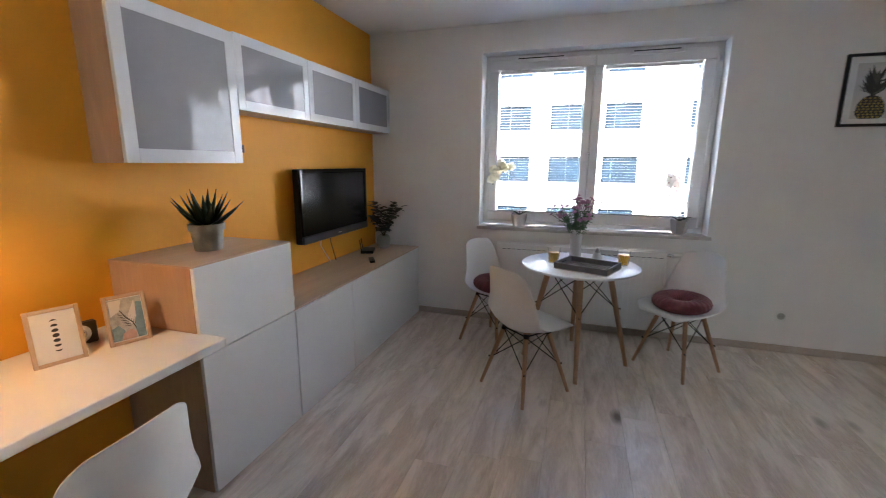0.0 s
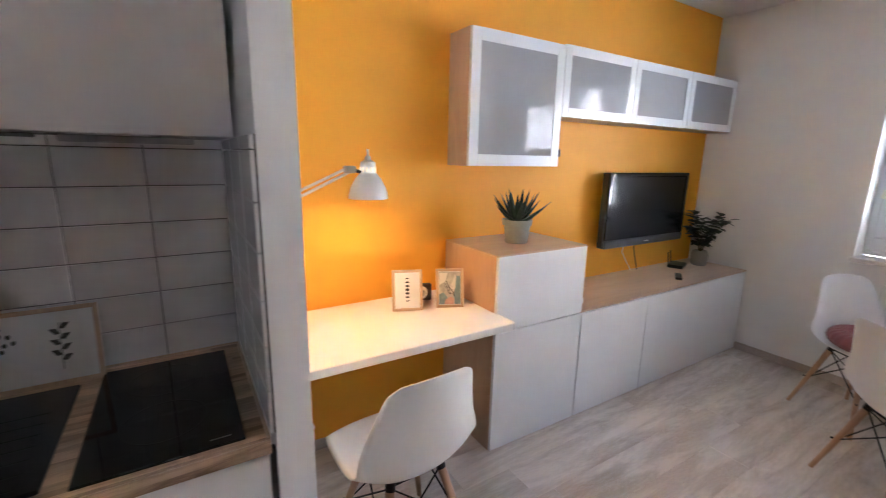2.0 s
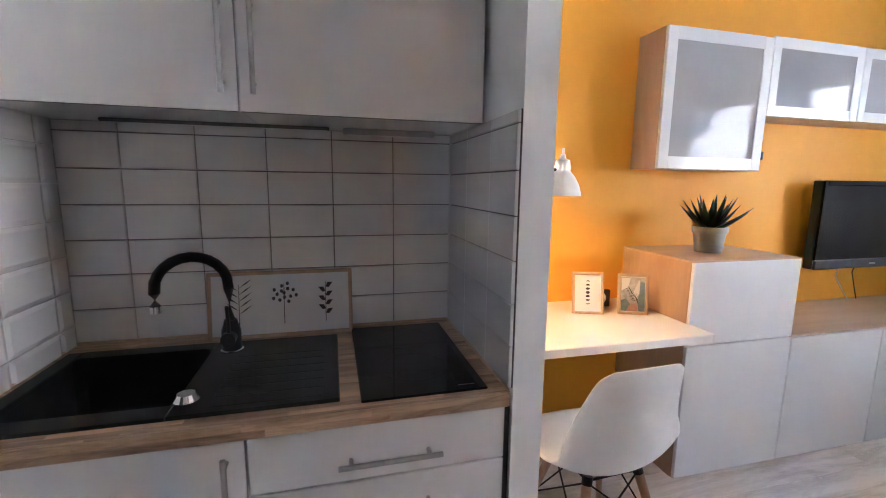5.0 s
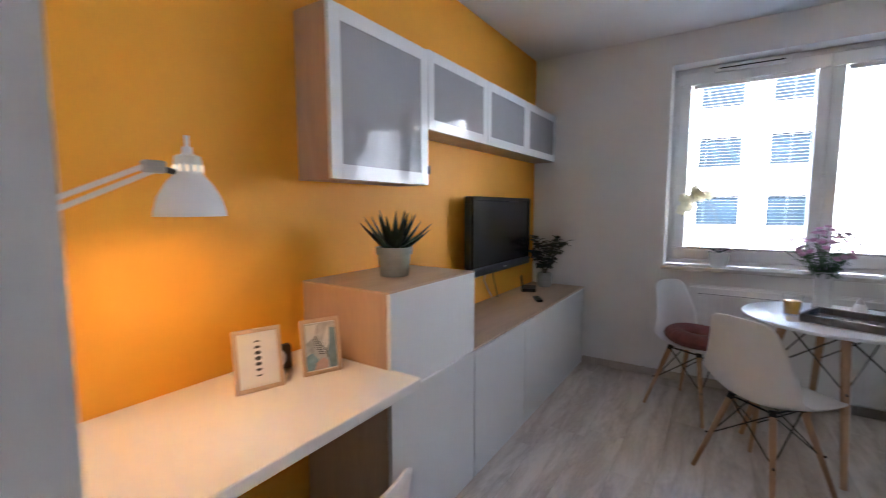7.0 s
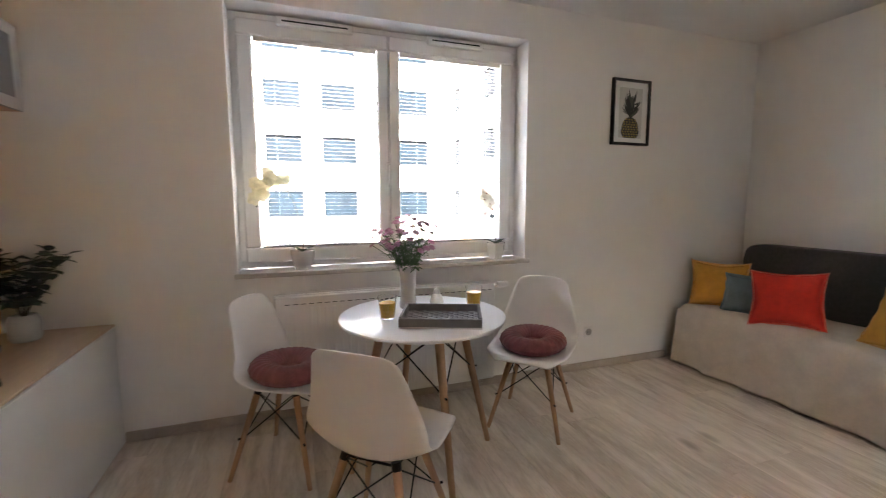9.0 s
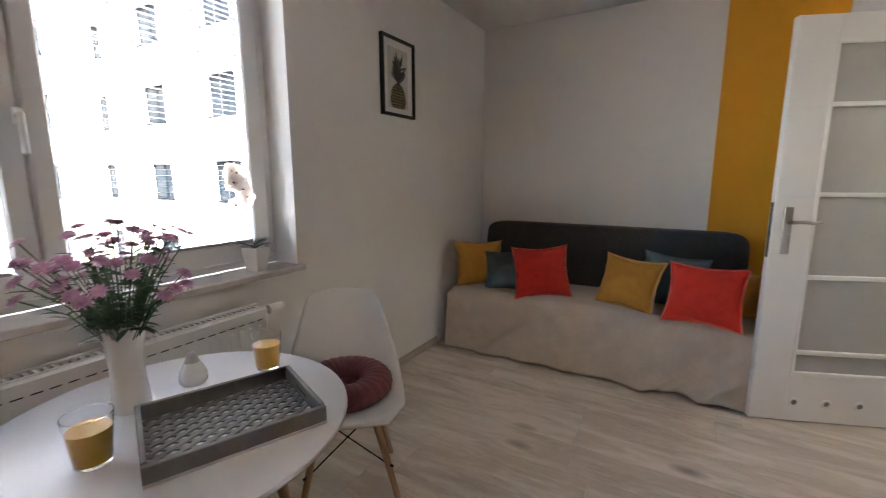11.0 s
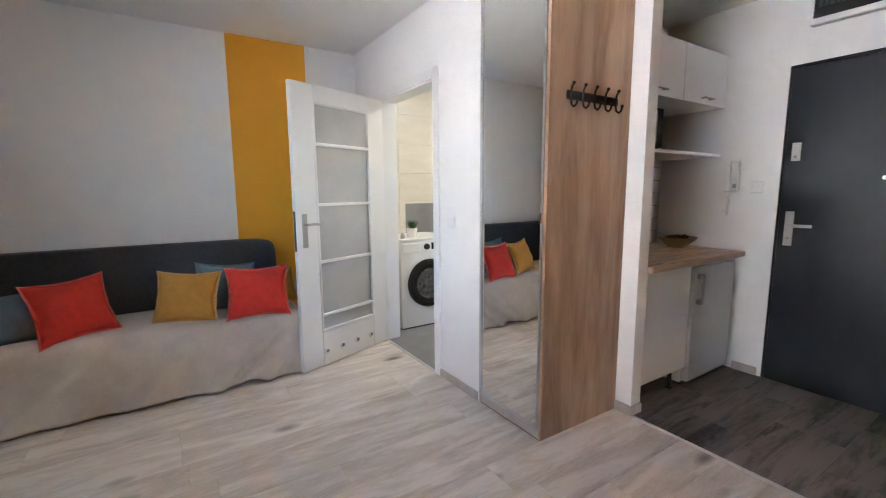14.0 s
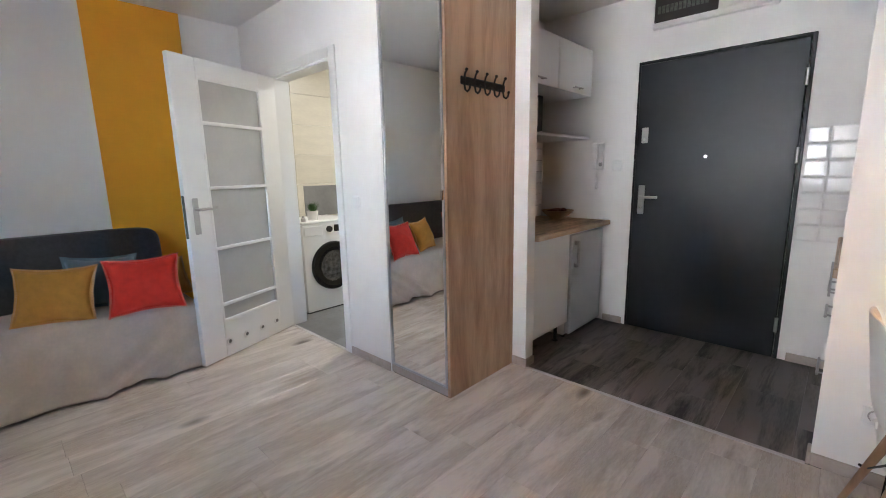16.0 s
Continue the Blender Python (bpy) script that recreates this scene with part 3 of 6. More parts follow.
for x in (gx0 - 0.006, gx1 - 0.012):
    part("glazing_bead", bm_box(x, -0.004, gz0 - 0.01, x + 0.018, 0.044, gz1 + 0.01, 0.003), M_DOORPAINT, leaf)
for z in bars[1:-1]:
    for xa, xb in ((0.045, gx0 - 0.008), (gx1 + 0.008, LW - 0.055)):
        for dz in (-0.007, 0.007):
            part("stile_rib", bm_box(xa, -0.0012, z + dz - 0.002, xb, 0.0412, z + dz + 0.002, 0.0008), M_DOORPAINT, leaf)
for i in range(4):
    x = 0.20 + i * 0.155
    bm = bm_lathe([(0.026, 0.0), (0.024, 0.005), (0.015, 0.005), (0.014, -0.004), (0, -0.004)], 20)
    o = part("vent_ring", bm, M_WHITE, leaf, smooth=50)
    o.matrix_local = pose(x, 0.0402, 0.115, -90)
    o = part("vent_hole", bm_rod((0, 0, -0.002), (0, 0, 0.0012), 0.0145, seg=20), M_GREYWOOD, leaf)
    o.matrix_local = pose(x, 0.0402, 0.115, -90)
for side, y in ((1, 0.040), (-1, -0.006)):
    plate = part("handle_plate", bm_box(0.79, y, 0.92, 0.832, y + 0.006, 1.16, 0.004), M_STEEL, leaf, "brushed steel handle plate")
    y2 = y + 0.05 if side > 0 else y - 0.044
    bm = bm_rod((0.811, y + 0.003, 1.085), (0.811, y2, 1.085), 0.010)
    bm_tube([(0.811, y2, 1.085), (0.76, y2 + 0.004 * side, 1.088), (0.72, y2, 1.082), (0.685, y2, 1.09)], 0.009, bm=bm)
    part("lever", bm, M_STEEL, plate, smooth=40)
part("lock_case", bm_box(LW - 0.002, 0.010, 0.90, LW + 0.002, 0.032, 1.18), M_INKGREY, leaf, "dark steel lock case in the door edge")

# ---- built-in wardrobe ----
w = thing("wardrobe", "built-in wardrobe with an oak side panel and a full-length mirror door", "wardrobe")
part("side_panel", bm_box(0.768, YT + 0.001, 0.0, 0.788, YB, CEIL - 0.003, 0.001), M_PANEL, w, "light oak side panel")
part("base_rail", bm_box(0.788, YB - 0.03, 0.0, 1.298, YB - 0.004, 0.048), M_BASEBOARD, w)
door_m = part("mirror_door", bm_box(0.792, YB - 0.028, 0.052, 1.294, YB - 0.010, CEIL - 0.01), M_WHITE, w)
part("mirror", bm_box(0.806, YB - 0.010, 0.066, 1.280, YB - 0.006, CEIL - 0.03), M_MIRROR, door_m, "clear silvered mirror")
for x0, x1 in ((0.792, 0.806), (1.280, 1.294)):
    part("edge_profile", bm_box(x0, YB - 0.010, 0.052, x1, YB + 0.004, CEIL - 0.01, 0.002), M_ALU, door_m, "aluminium edge profile")
part("rail_profile", bm_box(0.806, YB - 0.010, 0.052, 1.280, YB, 0.066, 0.002), M_ALU, door_m)
part("pull", bm_box(0.786, YB, 1.15, 0.804, YB + 0.018, 1.205, 0.003), M_CHROME, door_m)

hooks = thing("coat_hook_rail", "black iron coat rail with five double hooks", "coat hooks", (0.768, 0.58, 1.775), 90)
part("rail", bm_box(-0.20, 0.0, -0.022, 0.20, 0.012, 0.022, 0.006), M_IRON, hooks)
for i in range(5):
    x = -0.175 + i * 0.0875
    bm = bm_tube([(x, 0.012, -0.02), (x, 0.014, 0.02), (x, 0.019, 0.036), (x, 0.028, 0.048)], 0.0055)
    bm_tube([(x, 0.012, -0.018), (x, 0.018, -0.048), (x, 0.033, -0.060), (x, 0.047, -0.050), (x, 0.052, -0.032)], 0.0055, bm=bm)
    bmesh.ops.create_icosphere(bm, subdivisions=2, radius=0.009, matrix=Matrix.Translation((x, 0.029, 0.052)))
    bmesh.ops.create_icosphere(bm, subdivisions=2, radius=0.009, matrix=Matrix.Translation((x, 0.052, -0.028)))
    part("hook", bm, M_IRON, hooks, smooth=50)

# ---- television wall units ----
XF = -1.37
def low_unit(y0, y1, doors):
    d = y1 - y0
    c = thing("tv_cabinet", "low oak-veneer cabinet with plain white push-open doors", "cabinet", (XF, y0, 0), group="low cabinets along the orange wall")
    part("body", bm_box(XW - XF + 0.002, 0.001, 0.0, -0.019, d - 0.001, 0.640, 0.001), M_OAK, c, "oak veneer carcass")
    for a, b in doors:
        part("door", bm_box(-0.018, a - y0 + 0.0025, 0.006, 0, b - y0 - 0.0025, 0.634, 0.002), M_FRONT, c, "plain white door")


low_unit(1.862, 2.475, [(1.862, 2.475)])
low_unit(2.475, 3.735, [(2.475, 3.735)])
tops = solid("cabinet_top", bm_box(XW + 0.002, 1.862, 0.6405, XF - 0.002, 3.742, 0.652, 0.002), M_OAK_TOP, "long light oak top panel over the low cabinets", "top panel")
tall = thing("side_cabinet", "two-tier oak cabinet with white doors beside the desk", "cabinet", (XF, 1.252, 0))
part("body", bm_box(XW - XF + 0.002, 0, 0, -0.019, 0.606, 1.016, 0.001), M_OAK, tall, "oak veneer carcass")
part("door", bm_box(-0.018, 0.002, 0.006, 0, 0.604, 0.640, 0.002), M_FRONT, tall, "plain white door")
part("door", bm_box(-0.018, 0.002, 0.646, 0, 0.604, 1.018, 0.002), M_FRONT, tall, "plain white door")
part("top_panel", bm_box(XW - XF + 0.002, -0.001, 1.0165, -0.002, 0.606, 1.024, 0.001), M_OAK_TOP, tall, "light oak top")

UX = -1.637
def wall_unit(y0, y1, z0, z1, clip=False):
    d, h = y1 - y0, z1 - z0
    u = thing("wall_cabinet", "oak wall cabinet with a white-framed frosted glass door", "cabinet", (UX, y0, z0), group="wall cabinets over the television")
    part("body", bm_box(XW - UX + 0.002, 0.0005, 0, -0.020, d - 0.0005, h, 0.001), M_OAK, u, "oak veneer carcass")
    f = 0.058 if h > 0.5 else 0.052
    bm = bm_box(-0.019, 0.0015, 0.001, 0, f, h - 0.001, 0.002)
    bm_box(-0.019, d - f, 0.001, 0, d - 0.0015, h - 0.001, 0.002, bm=bm)
    bm_box(-0.0188, f, 0.001, -0.0004, d - f, f, 0.0, bm=bm)
    bm_box(-0.0188, f, h - f, -0.0004, d - f, h - 0.001, 0.0, bm=bm)
    dr = part("door", bm, M_WHITEFRAME, u, "white door frame")
    part("pane", bm_box(-0.012, f - 0.002, f - 0.002, -0.0035, d - f + 0.002, h - f + 0.002), M_FROST, dr, "grey frosted glass pane")
    if clip:
        part("latch", bm_box(-0.010, d - 0.004, 0.055, 0.006, d + 0.008, 0.095, 0.003), M_GREYWOOD, dr)


wall_unit(1.250, 1.868, 1.424, 2.062, True)
for i in range(3):
    wall_unit(1.868 + i * 0.618, 1.868 + (i + 1) * 0.618, 1.694, 2.070)

# ---- television ----
tv = thing("television", "black flat-screen television on a wall bracket", "television", (-1.715, 2.895, 1.13), -90)
# own axes: x along the wall, y out of the wall to the room
W2, H2 = 0.462, 0.255
part("case", bm_box(-W2, -0.055, -H2, W2, -0.004, H2, 0.012, seg=3), M_BLACK, tv)
bm = bm_box(-W2, -0.003, -H2 + 0.055, -W2 + 0.028, 0.010, H2, 0.004)
bm_box(W2 - 0.028, -0.003, -H2 + 0.055, W2, 0.010, H2, 0.004, bm=bm)
bm_box(-W2 + 0.028, -0.003, H2 - 0.028, W2 - 0.028, 0.0095, H2, 0.004, bm=bm)
part("bezel", bm, M_BLACKGLOSS, tv, "glossy black bezel")
part("screen", bm_box(-W2 + 0.026, -0.003, -H2 + 0.055, W2 - 0.026, 0.003, H2 - 0.026), M_SCREEN, tv, "dark switched-off screen")
bar = part("speaker_bar", bm_box(-W2, -0.003, -H2, W2, 0.014, -H2 + 0.054, 0.006), mat("dark_blue_grey_plastic", (0.035, 0.040, 0.050), 0.3), tv, "dark grey speaker bar")
part("badge", bm_box(-0.025, 0.0142, -H2 + 0.022, 0.025, 0.0152, -H2 + 0.030), M_STEEL, bar)
part("bracket", bm_box(-0.10, -0.113, -0.10, 0.10, -0.055, 0.10, 0.004), M_BLACK, tv)
for name, pts in (("power_cable", [(-1.79, 2.92, 0.90), (-1.815, 2.93, 0.82), (-1.80, 2.94, 0.74), (-1.79, 2.96, 0.653)]), ("aerial_cable", [(-1.79, 2.78, 0.90), (-1.82, 2.80, 0.80), (-1.815, 2.86, 0.72), (-1.80, 2.90, 0.653)])):
    solid(name, bm_tube(pts, 0.003), M_BLACK if name[0] == "p" else M_WHITE, "thin cable hanging below the television", "cable", smooth=50)

# ---- desk ----
desk = thing("desk", "white wall-fixed desk top between partition and cabinet", "desk", (0, 0, 0))
part("desktop", bm_box(XW + 0.002, 0.247, 0.712, -1.240, 1.250, 0.747, 0.003), M_WHITE, desk, "white laminate desk top")
part("nose", bm_box(-1.366, 1.250, 0.712, -1.240, 1.262, 0.747, 0.003), M_WHITE, desk)
part("bracket", bm_box(-1.60, 0.60, 0.65, -1.59, 0.63, 0.712), M_STEEL, desk)

box = thing("storage_box", "narrow white storage box under the desk", "box", (-1.47, 0.322, 0))
part("body", bm_box(-0.17, -0.048, 0, 0.17, 0.050, 0.48, 0.006), M_WHITE, box)
part("lid", bm_box(-0.172, -0.049, 0.48, 0.172, 0.052, 0.50, 0.006), M_WHITE, box)
folder = solid("black_folder", bm_box(-0.28, -0.006, 0, 0.28, 0.006, 0.035, 0.002), M_BLACK, "flat black folder edge resting on the desk", "folder", m=pose(-1.55, 0.318, 0.747, -12, 0, 0))

# desk lamp: clamp on the desk, two sprung arms, bell-shaped head
lamp = thing("desk_lamp", "white architect desk lamp switched on, clamped to the desk", "lamp", (-1.66, 0.31, 0.747))
lx = Vector((-1.66, 0.31, 0.747))
def rel(*p):
    return Vector(p) - lx
bm = bm_box(-0.025, -0.022, 0, 0.025, 0.03, 0.05, 0.005)
bm_rod((0, 0, 0.05), (0, 0, 0.10), 0.010, bm=bm)
part("clamp", bm, M_WHITE, lamp, smooth=40)
elbow = rel(-1.60, 0.285, 1.245)
head = rel(-1.50, 0.600, 1.410)
bm = bmesh.new()
for o in (-0.012, 0.012):
    bm_rod((o, 0, 0.09), elbow + Vector((o, 0, 0)), 0.0055, bm=bm)
part("lower_arm", bm, M_WHITE, lamp, smooth=40)
bm = bmesh.new()
for o in (-0.013, 0.013):
    bm_rod(elbow + Vector((0, 0, o)), head + Vector((0, 0, o * 0.7)), 0.0055, bm=bm)
part("upper_arm", bm, M_WHITE, lamp, smooth=40)
part("elbow_joint", bm_rod(elbow - Vector((0.02, 0, 0)), elbow + Vector((0.02, 0, 0)), 0.02, seg=14), M_STEEL, lamp, smooth=40)
part("head_joint", bm_box(head.x - 0.014, head.y - 0.022, head.z - 0.014, head.x + 0.014, head.y + 0.022, head.z + 0.014, 0.004), M_STEEL, lamp)
part("spigot", bm_rod(head, rel(-1.50, 0.66, 1.398), 0.007), M_BLACK, lamp, smooth=40)
hc = rel(-1.50, 0.675, 1.297)
shade = part("shade", bm_lathe([(0.078, 0.0), (0.077, 0.012), (0.068, 0.045), (0.050, 0.078), (0.034, 0.096), (0.030, 0.104), (0.030, 0.128), (0.028, 0.142), (0.012, 0.150),
                                (0.010, 0.165), (0.0, 0.168), (0.008, 0.146), (0.026, 0.138), (0.027, 0.105), (0.031, 0.095), (0.047, 0.076), (0.065, 0.043), (0.075, 0.010), (0.0765, 0.0), (0.078, 0.0)], 40, at=hc), M_WHITE, lamp, "white enamel bell shade", 40)
for k in range(12):
    a = 2 * math.pi * k / 12
    p = hc + Vector((0.0302 * math.cos(a), 0.0302 * math.sin(a), 0.106))
    part("vent_slit", bm_box(p.x - 0.0018, p.y - 0.0018, p.z, p.x + 0.0018, p.y + 0.0018, p.z + 0.016), M_SLIT, shade, "glowing slit")
bm = bmesh.new()
bmesh.ops.create_uvsphere(bm, u_segments=16, v_segments=10, radius=0.024, matrix=Matrix.Translation(hc + Vector((0, 0, 0.072))))
part("bulb", bm, M_BULB, lamp, "lit warm bulb", 60)
part("finial", bm_rod(hc + Vector((0, 0, 0.166)), hc + Vector((0, 0, 0.192)), 0.005), M_WHITE, lamp)


def photo_frame(label, at, rz, w, h, material, lean=-12, wood_w=0.013):
    f = thing("picture_frame", label, "picture frame", m=pose(*at, lean, 0, rz))
    t = 0.014
    bm = bm_box(-w / 2, 0, 0, -w / 2 + wood_w, t, h, 0.002)
    bm_box(w / 2 - wood_w, 0, 0, w / 2, t, h, 0.002, bm=bm)
    bm_box(-w / 2 + wood_w, 0.0005, 0, w / 2 - wood_w, t, wood_w, 0.002, bm=bm)
    bm_box(-w / 2 + wood_w, 0.0005, h - wood_w, w / 2 - wood_w, t, h, 0.002, bm=bm)
    part("frame", bm, material, f)
    return f, part("print", bm_box(-w / 2 + wood_w, 0.007, wood_w, w / 2 - wood_w, 0.011, h - wood_w), M_PAPER, f, "white paper print")


def flat_shape(parent, pts, material, y, name="motif"):
    """A flat printed shape in the x-z plane, facing -y."""
    o = part(name, bm_poly(pts, 0.0004), material, parent)
    o.matrix_local = pose(0, y, 0, 90)
    return o


# moon phases print
f, pr = photo_frame("small wood-framed print of moon phases on the desk", (-1.600, 0.905, 0.747), 70, 0.145, 0.195, M_LIGHTWOOD)
for i, ph in enumerate((0.35, 0.6, 0.85, 1.0, 0.85, 0.6, 0.35)):
    z, r = 0.150 - i * 0.0165, 0.0085
    n = 14
    outer = [(r * 1.1 * math.sin(math.pi * k / n - math.pi / 2), z + r * 0.8 * math.cos(math.pi * k / n - math.pi / 2)) for k in range(n + 1)]
    s = -1 if i < 3 else 1
    inner = [(x, z + (zz - z) * (1 - 2 * ph)) for x, zz in reversed(outer[1:-1])]
    pts = [(x, z + s * -1 * (zz - z)) for x, zz in outer + inner]
    flat_shape(pr, pts, M_INK, 0.0067, "moon")
# leaf print
f, pr = photo_frame("small wood-framed print of a pale leaf on blue", (-1.545, 1.107, 0.747), 67, 0.135, 0.190, M_LIGHTWOOD)
part("pale_ground", bm_box(-0.053, 0.0066, 0.016, 0.053, 0.0072, 0.174), mat("washed_print", (0.60, 0.60, 0.58), 0.7, var=0.2, scale=30), pr)
flat_shape(pr, [(0.053, 0.016), (0.053, 0.15), (0.034, 0.155), (0.028, 0.10), (0.020, 0.06), (0.026, 0.016)], M_BLUEINK, 0.0064, "teal_patch")
flat_shape(pr, [(-0.053, 0.016), (-0.02, 0.016), (-0.012, 0.05), (-0.03, 0.075), (-0.053, 0.065)], M_BLUEINK, 0.0065, "teal_patch")
flat_shape(pr, [(-0.028, 0.016), (0.018, 0.016), (0.022, 0.040), (0.006, 0.054), (-0.020, 0.040)], M_PEACHINK, 0.0062, "coral_patch")
flat_shape(pr, [(-0.05, 0.17), (-0.01, 0.17), (-0.02, 0.13), (-0.05, 0.11)], M_PAPER, 0.0064, "pale_patch")
flat_shape(pr, [(0.0, 0.10), (0.03, 0.165), (0.03, 0.10), (0.01, 0.07)], M_PAPER, 0.0064, "pale_patch")
flat_shape(pr, [(0.022, 0.052), (0.012, 0.078), (-0.006, 0.100), (-0.022, 0.130), (-0.019, 0.131), (-0.003, 0.102), (0.015, 0.080), (0.025, 0.053)], M_INK, 0.0058, "branch")
for k in range(8):
    b = k / 7
    x0, z0 = 0.017 - 0.034 * b, 0.066 + 0.052 * b
    for sx, sz in ((-0.030, 0.006), (0.012, 0.026)):
        q = 1 - 0.45 * b
        flat_shape(pr, [(x0, z0), (x0 + sx * q * 0.5, z0 + sz * q * 0.3 - 0.0022), (x0 + sx * q, z0 + sz * q), (x0 + sx * q * 0.5, z0 + sz * q * 0.3 + 0.0014)], M_INK, 0.0060 - 0.00004 * k, "leaf_blade")
# small clock behind the frames
ck = thing("table_clock", "small dark square clock behind the frames", "clock", m=pose(-1.70, 1.03, 0.747, 0, 0, 75))
part("case", bm_box(-0.055, 0, 0, 0.055, 0.03, 0.085, 0.004), mat("dark_brown_plastic", (0.06, 0.045, 0.035), 0.4), ck)
part("dial", bm_rod((0, -0.002, 0.043), (0, 0.0005, 0.043), 0.034, seg=24), M_PAPER, ck)
part("dial_ring", bm_rod((0, -0.003, 0.043), (0, -0.0015, 0.043), 0.02, seg=24), M_STEEL, ck)
for d in ((0.015, 0.05), (-0.006, 0.063)):
    part("clock_pointer", bm_rod((0, -0.0045, 0.043), (d[0], -0.0045, d[1]), 0.0012, seg=6), M_INK, ck)


# ---- chairs ----
def catmull(points, n):
    p = np.array([points[0], *points, points[-1]], float)
    out = []
    segs = len(points) - 1
    for i in range(n):
        u = i / (n - 1) * segs
        k = min(int(u), segs - 1)
        t = u - k
        a, b, c, d = p[k:k + 4]
        out.append(0.5 * (2 * b + (c - a) * t + (2 * a - 5 * b + 4 * c - d) * t * t + (3 * b - a - 3 * c + d) * t ** 3))
    return np.array(out)


# along the shell: forward, up, half width, upward lip at the sides, forward lip at the sides
PROFILE = [(0.245, 0.425, 0.150, 0.0, 0.0), (0.235, 0.442, 0.195, 0.005, -0.03), (0.17, 0.440, 0.222, 0.020, 0.0), (0.06, 0.428, 0.232, 0.036, 0.0), (-0.05, 0.420, 0.236, 0.055, 0.0),
           (-0.13, 0.434, 0.234, 0.075, 0.012), (-0.172, 0.490, 0.230, 0.060, 0.045), (-0.190, 0.580, 0.214, 0.020, 0.062), (-0.202, 0.680, 0.190, 0.0, 0.054), (-0.214, 0.770, 0.164, -0.004, 0.038),
           (-0.218, 0.808, 0.148, -0.012, 0.028), (-0.218, 0.824, 0.116, -0.010, 0.018)]
PROF = catmull(PROFILE, 40)


def shell_point(u, v):
    row = PROF[min(39, int(round(v * 39)))]
    s = 2 * u - 1
    e = abs(s) ** 2.2
    return Vector((row[2] * s * (1 - 0.02 * s * s), row[0] + row[4] * e, row[1] + row[3] * e))


def dining_chair(at, rz, group, label):
    c = thing("dining_chair", label, "chair", at, rz, group)
    sh = part("shell", bm_grid(shell_point, 25, 40), M_SHELL, c, "white moulded plastic seat shell", 80)
    md = sh.modifiers.new("thickness", "SOLIDIFY")
    md.thickness, md.offset = 0.007, 1.0
    top = [(sx * 0.098, sy * 0.092 - 0.005, 0.405) for sx in (-1, 1) for sy in (-1, 1)]
    foot = [(sx * 0.198, sy * 0.196 - 0.005, 0.0) for sx in (-1, 1) for sy in (-1, 1)]
    for a, b in zip(top, foot):
        leg = part("leg", bm_rod(b, a, 0.0105, 0.0165, 12), M_LEG, c, "tapered beech leg", 40)
        d = Vector(a) - Vector(b)
        part("bracket", bm_rod(Vector(b) + d * 0.955, Vector(b) + d * 1.02, 0.0172, 0.0172, 10), M_WIRE, leg, "black metal bracket")
    at_h = lambda i, k: Vector(foot[i]).lerp(Vector(top[i]), k)
    for i, j in ((0, 1), (2, 3), (0, 2), (1, 3)):
        part("strut", bm_rod(at_h(i, 0.47), at_h(j, 0.97), 0.0032, seg=6), M_WIRE, c, "black wire strut")
        part("strut", bm_rod(at_h(j, 0.47), at_h(i, 0.97), 0.0032, seg=6), M_WIRE, c, "black wire strut")
        part("frame_rod", bm_rod(at_h(i, 0.985), at_h(j, 0.985), 0.005, seg=6), M_WIRE, c, "black wire strut")
    for i in range(4):
        p = at_h(i, 0.47)
        part("bolt", bm_rod(p + Vector((0, 0, 0)), p + Vector((p.x, p.y, 0)).normalized() * 0.024, 0.005, seg=8), M_WIRE, c)
    return c


def facing(dx, dy):
    return math.degrees(math.atan2(-dx, dy))


CH = "white moulded shell chairs"
L1 = "white plastic shell chair on beech legs"
chair_a = (-0.535, 3.285, facing(0.88, -0.47))
chair_r = (0.795, 3.225, facing(-0.72, -0.69))
chair_f = (-0.205, 2.605, facing(0.64, 0.77))
chair_d = (-1.104, 0.628, facing(-1.0, -0.06))
c0 = dining_chair((chair_a[0], chair_a[1], 0), chair_a[2], CH, L1 + ", holding a round cushion")
for (x, y, r), lab in ((chair_r, ", holding a round cushion"), (chair_f, ", empty, at the round table"), (chair_d, ", empty, at the desk")):
    c = copy_thing(c0, pose(x, y, 0, 0, 0, r))
    c["label"] = L1 + lab


def cushion(x, y, z, rz):
    def f(u, v):
        a = 2 * math.pi * u
        b = 2 * math.pi * v
        rr = 0.125 + 0.062 * math.cos(b)
        pleat = 0.0045 * (abs(math.sin(a * 14)) - 0.5) * (1 if math.sin(b) > -0.5 else 0.3)
        zz = (0.045 + pleat) * math.sin(b)
        rr += pleat * math.cos(b)
        if math.cos(b) < -0.6:
            rr *= 1 - 0.5 * (-math.cos(b) - 0.6)
        return (rr * math.cos(a), rr * math.sin(a), zz + 0.046)
    c = thing("round_cushion", "round pleated dusty-rose velvet cushion with a sunk middle", "cushion", m=pose(x, y, z, -3, 0, rz), group="rose seat cushions")
    part("pleated_cover", bm_grid(f, 112, 17, closed_u=True), M_ROSE, c, smooth=70)
    part("middle", bm_lathe([(0.0, 0.026), (0.03, 0.030), (0.075, 0.046), (0.075, 0.034), (0, 0.015)], 28), M_ROSE, c, smooth=60)
    bm = bmesh.new()
    bmesh.ops.create_uvsphere(bm, u_segments=14, v_segments=8, radius=0.013, matrix=Matrix.Translation((0, 0, 0.031)) @ Matrix.Diagonal((1, 1, 0.5, 1)))
    part("button", bm, M_ROSE, c, smooth=60)


cushion(-0.525, 3.275, 0.442, chair_a[2])
cushion(0.792, 3.222, 0.442, chair_r[2])

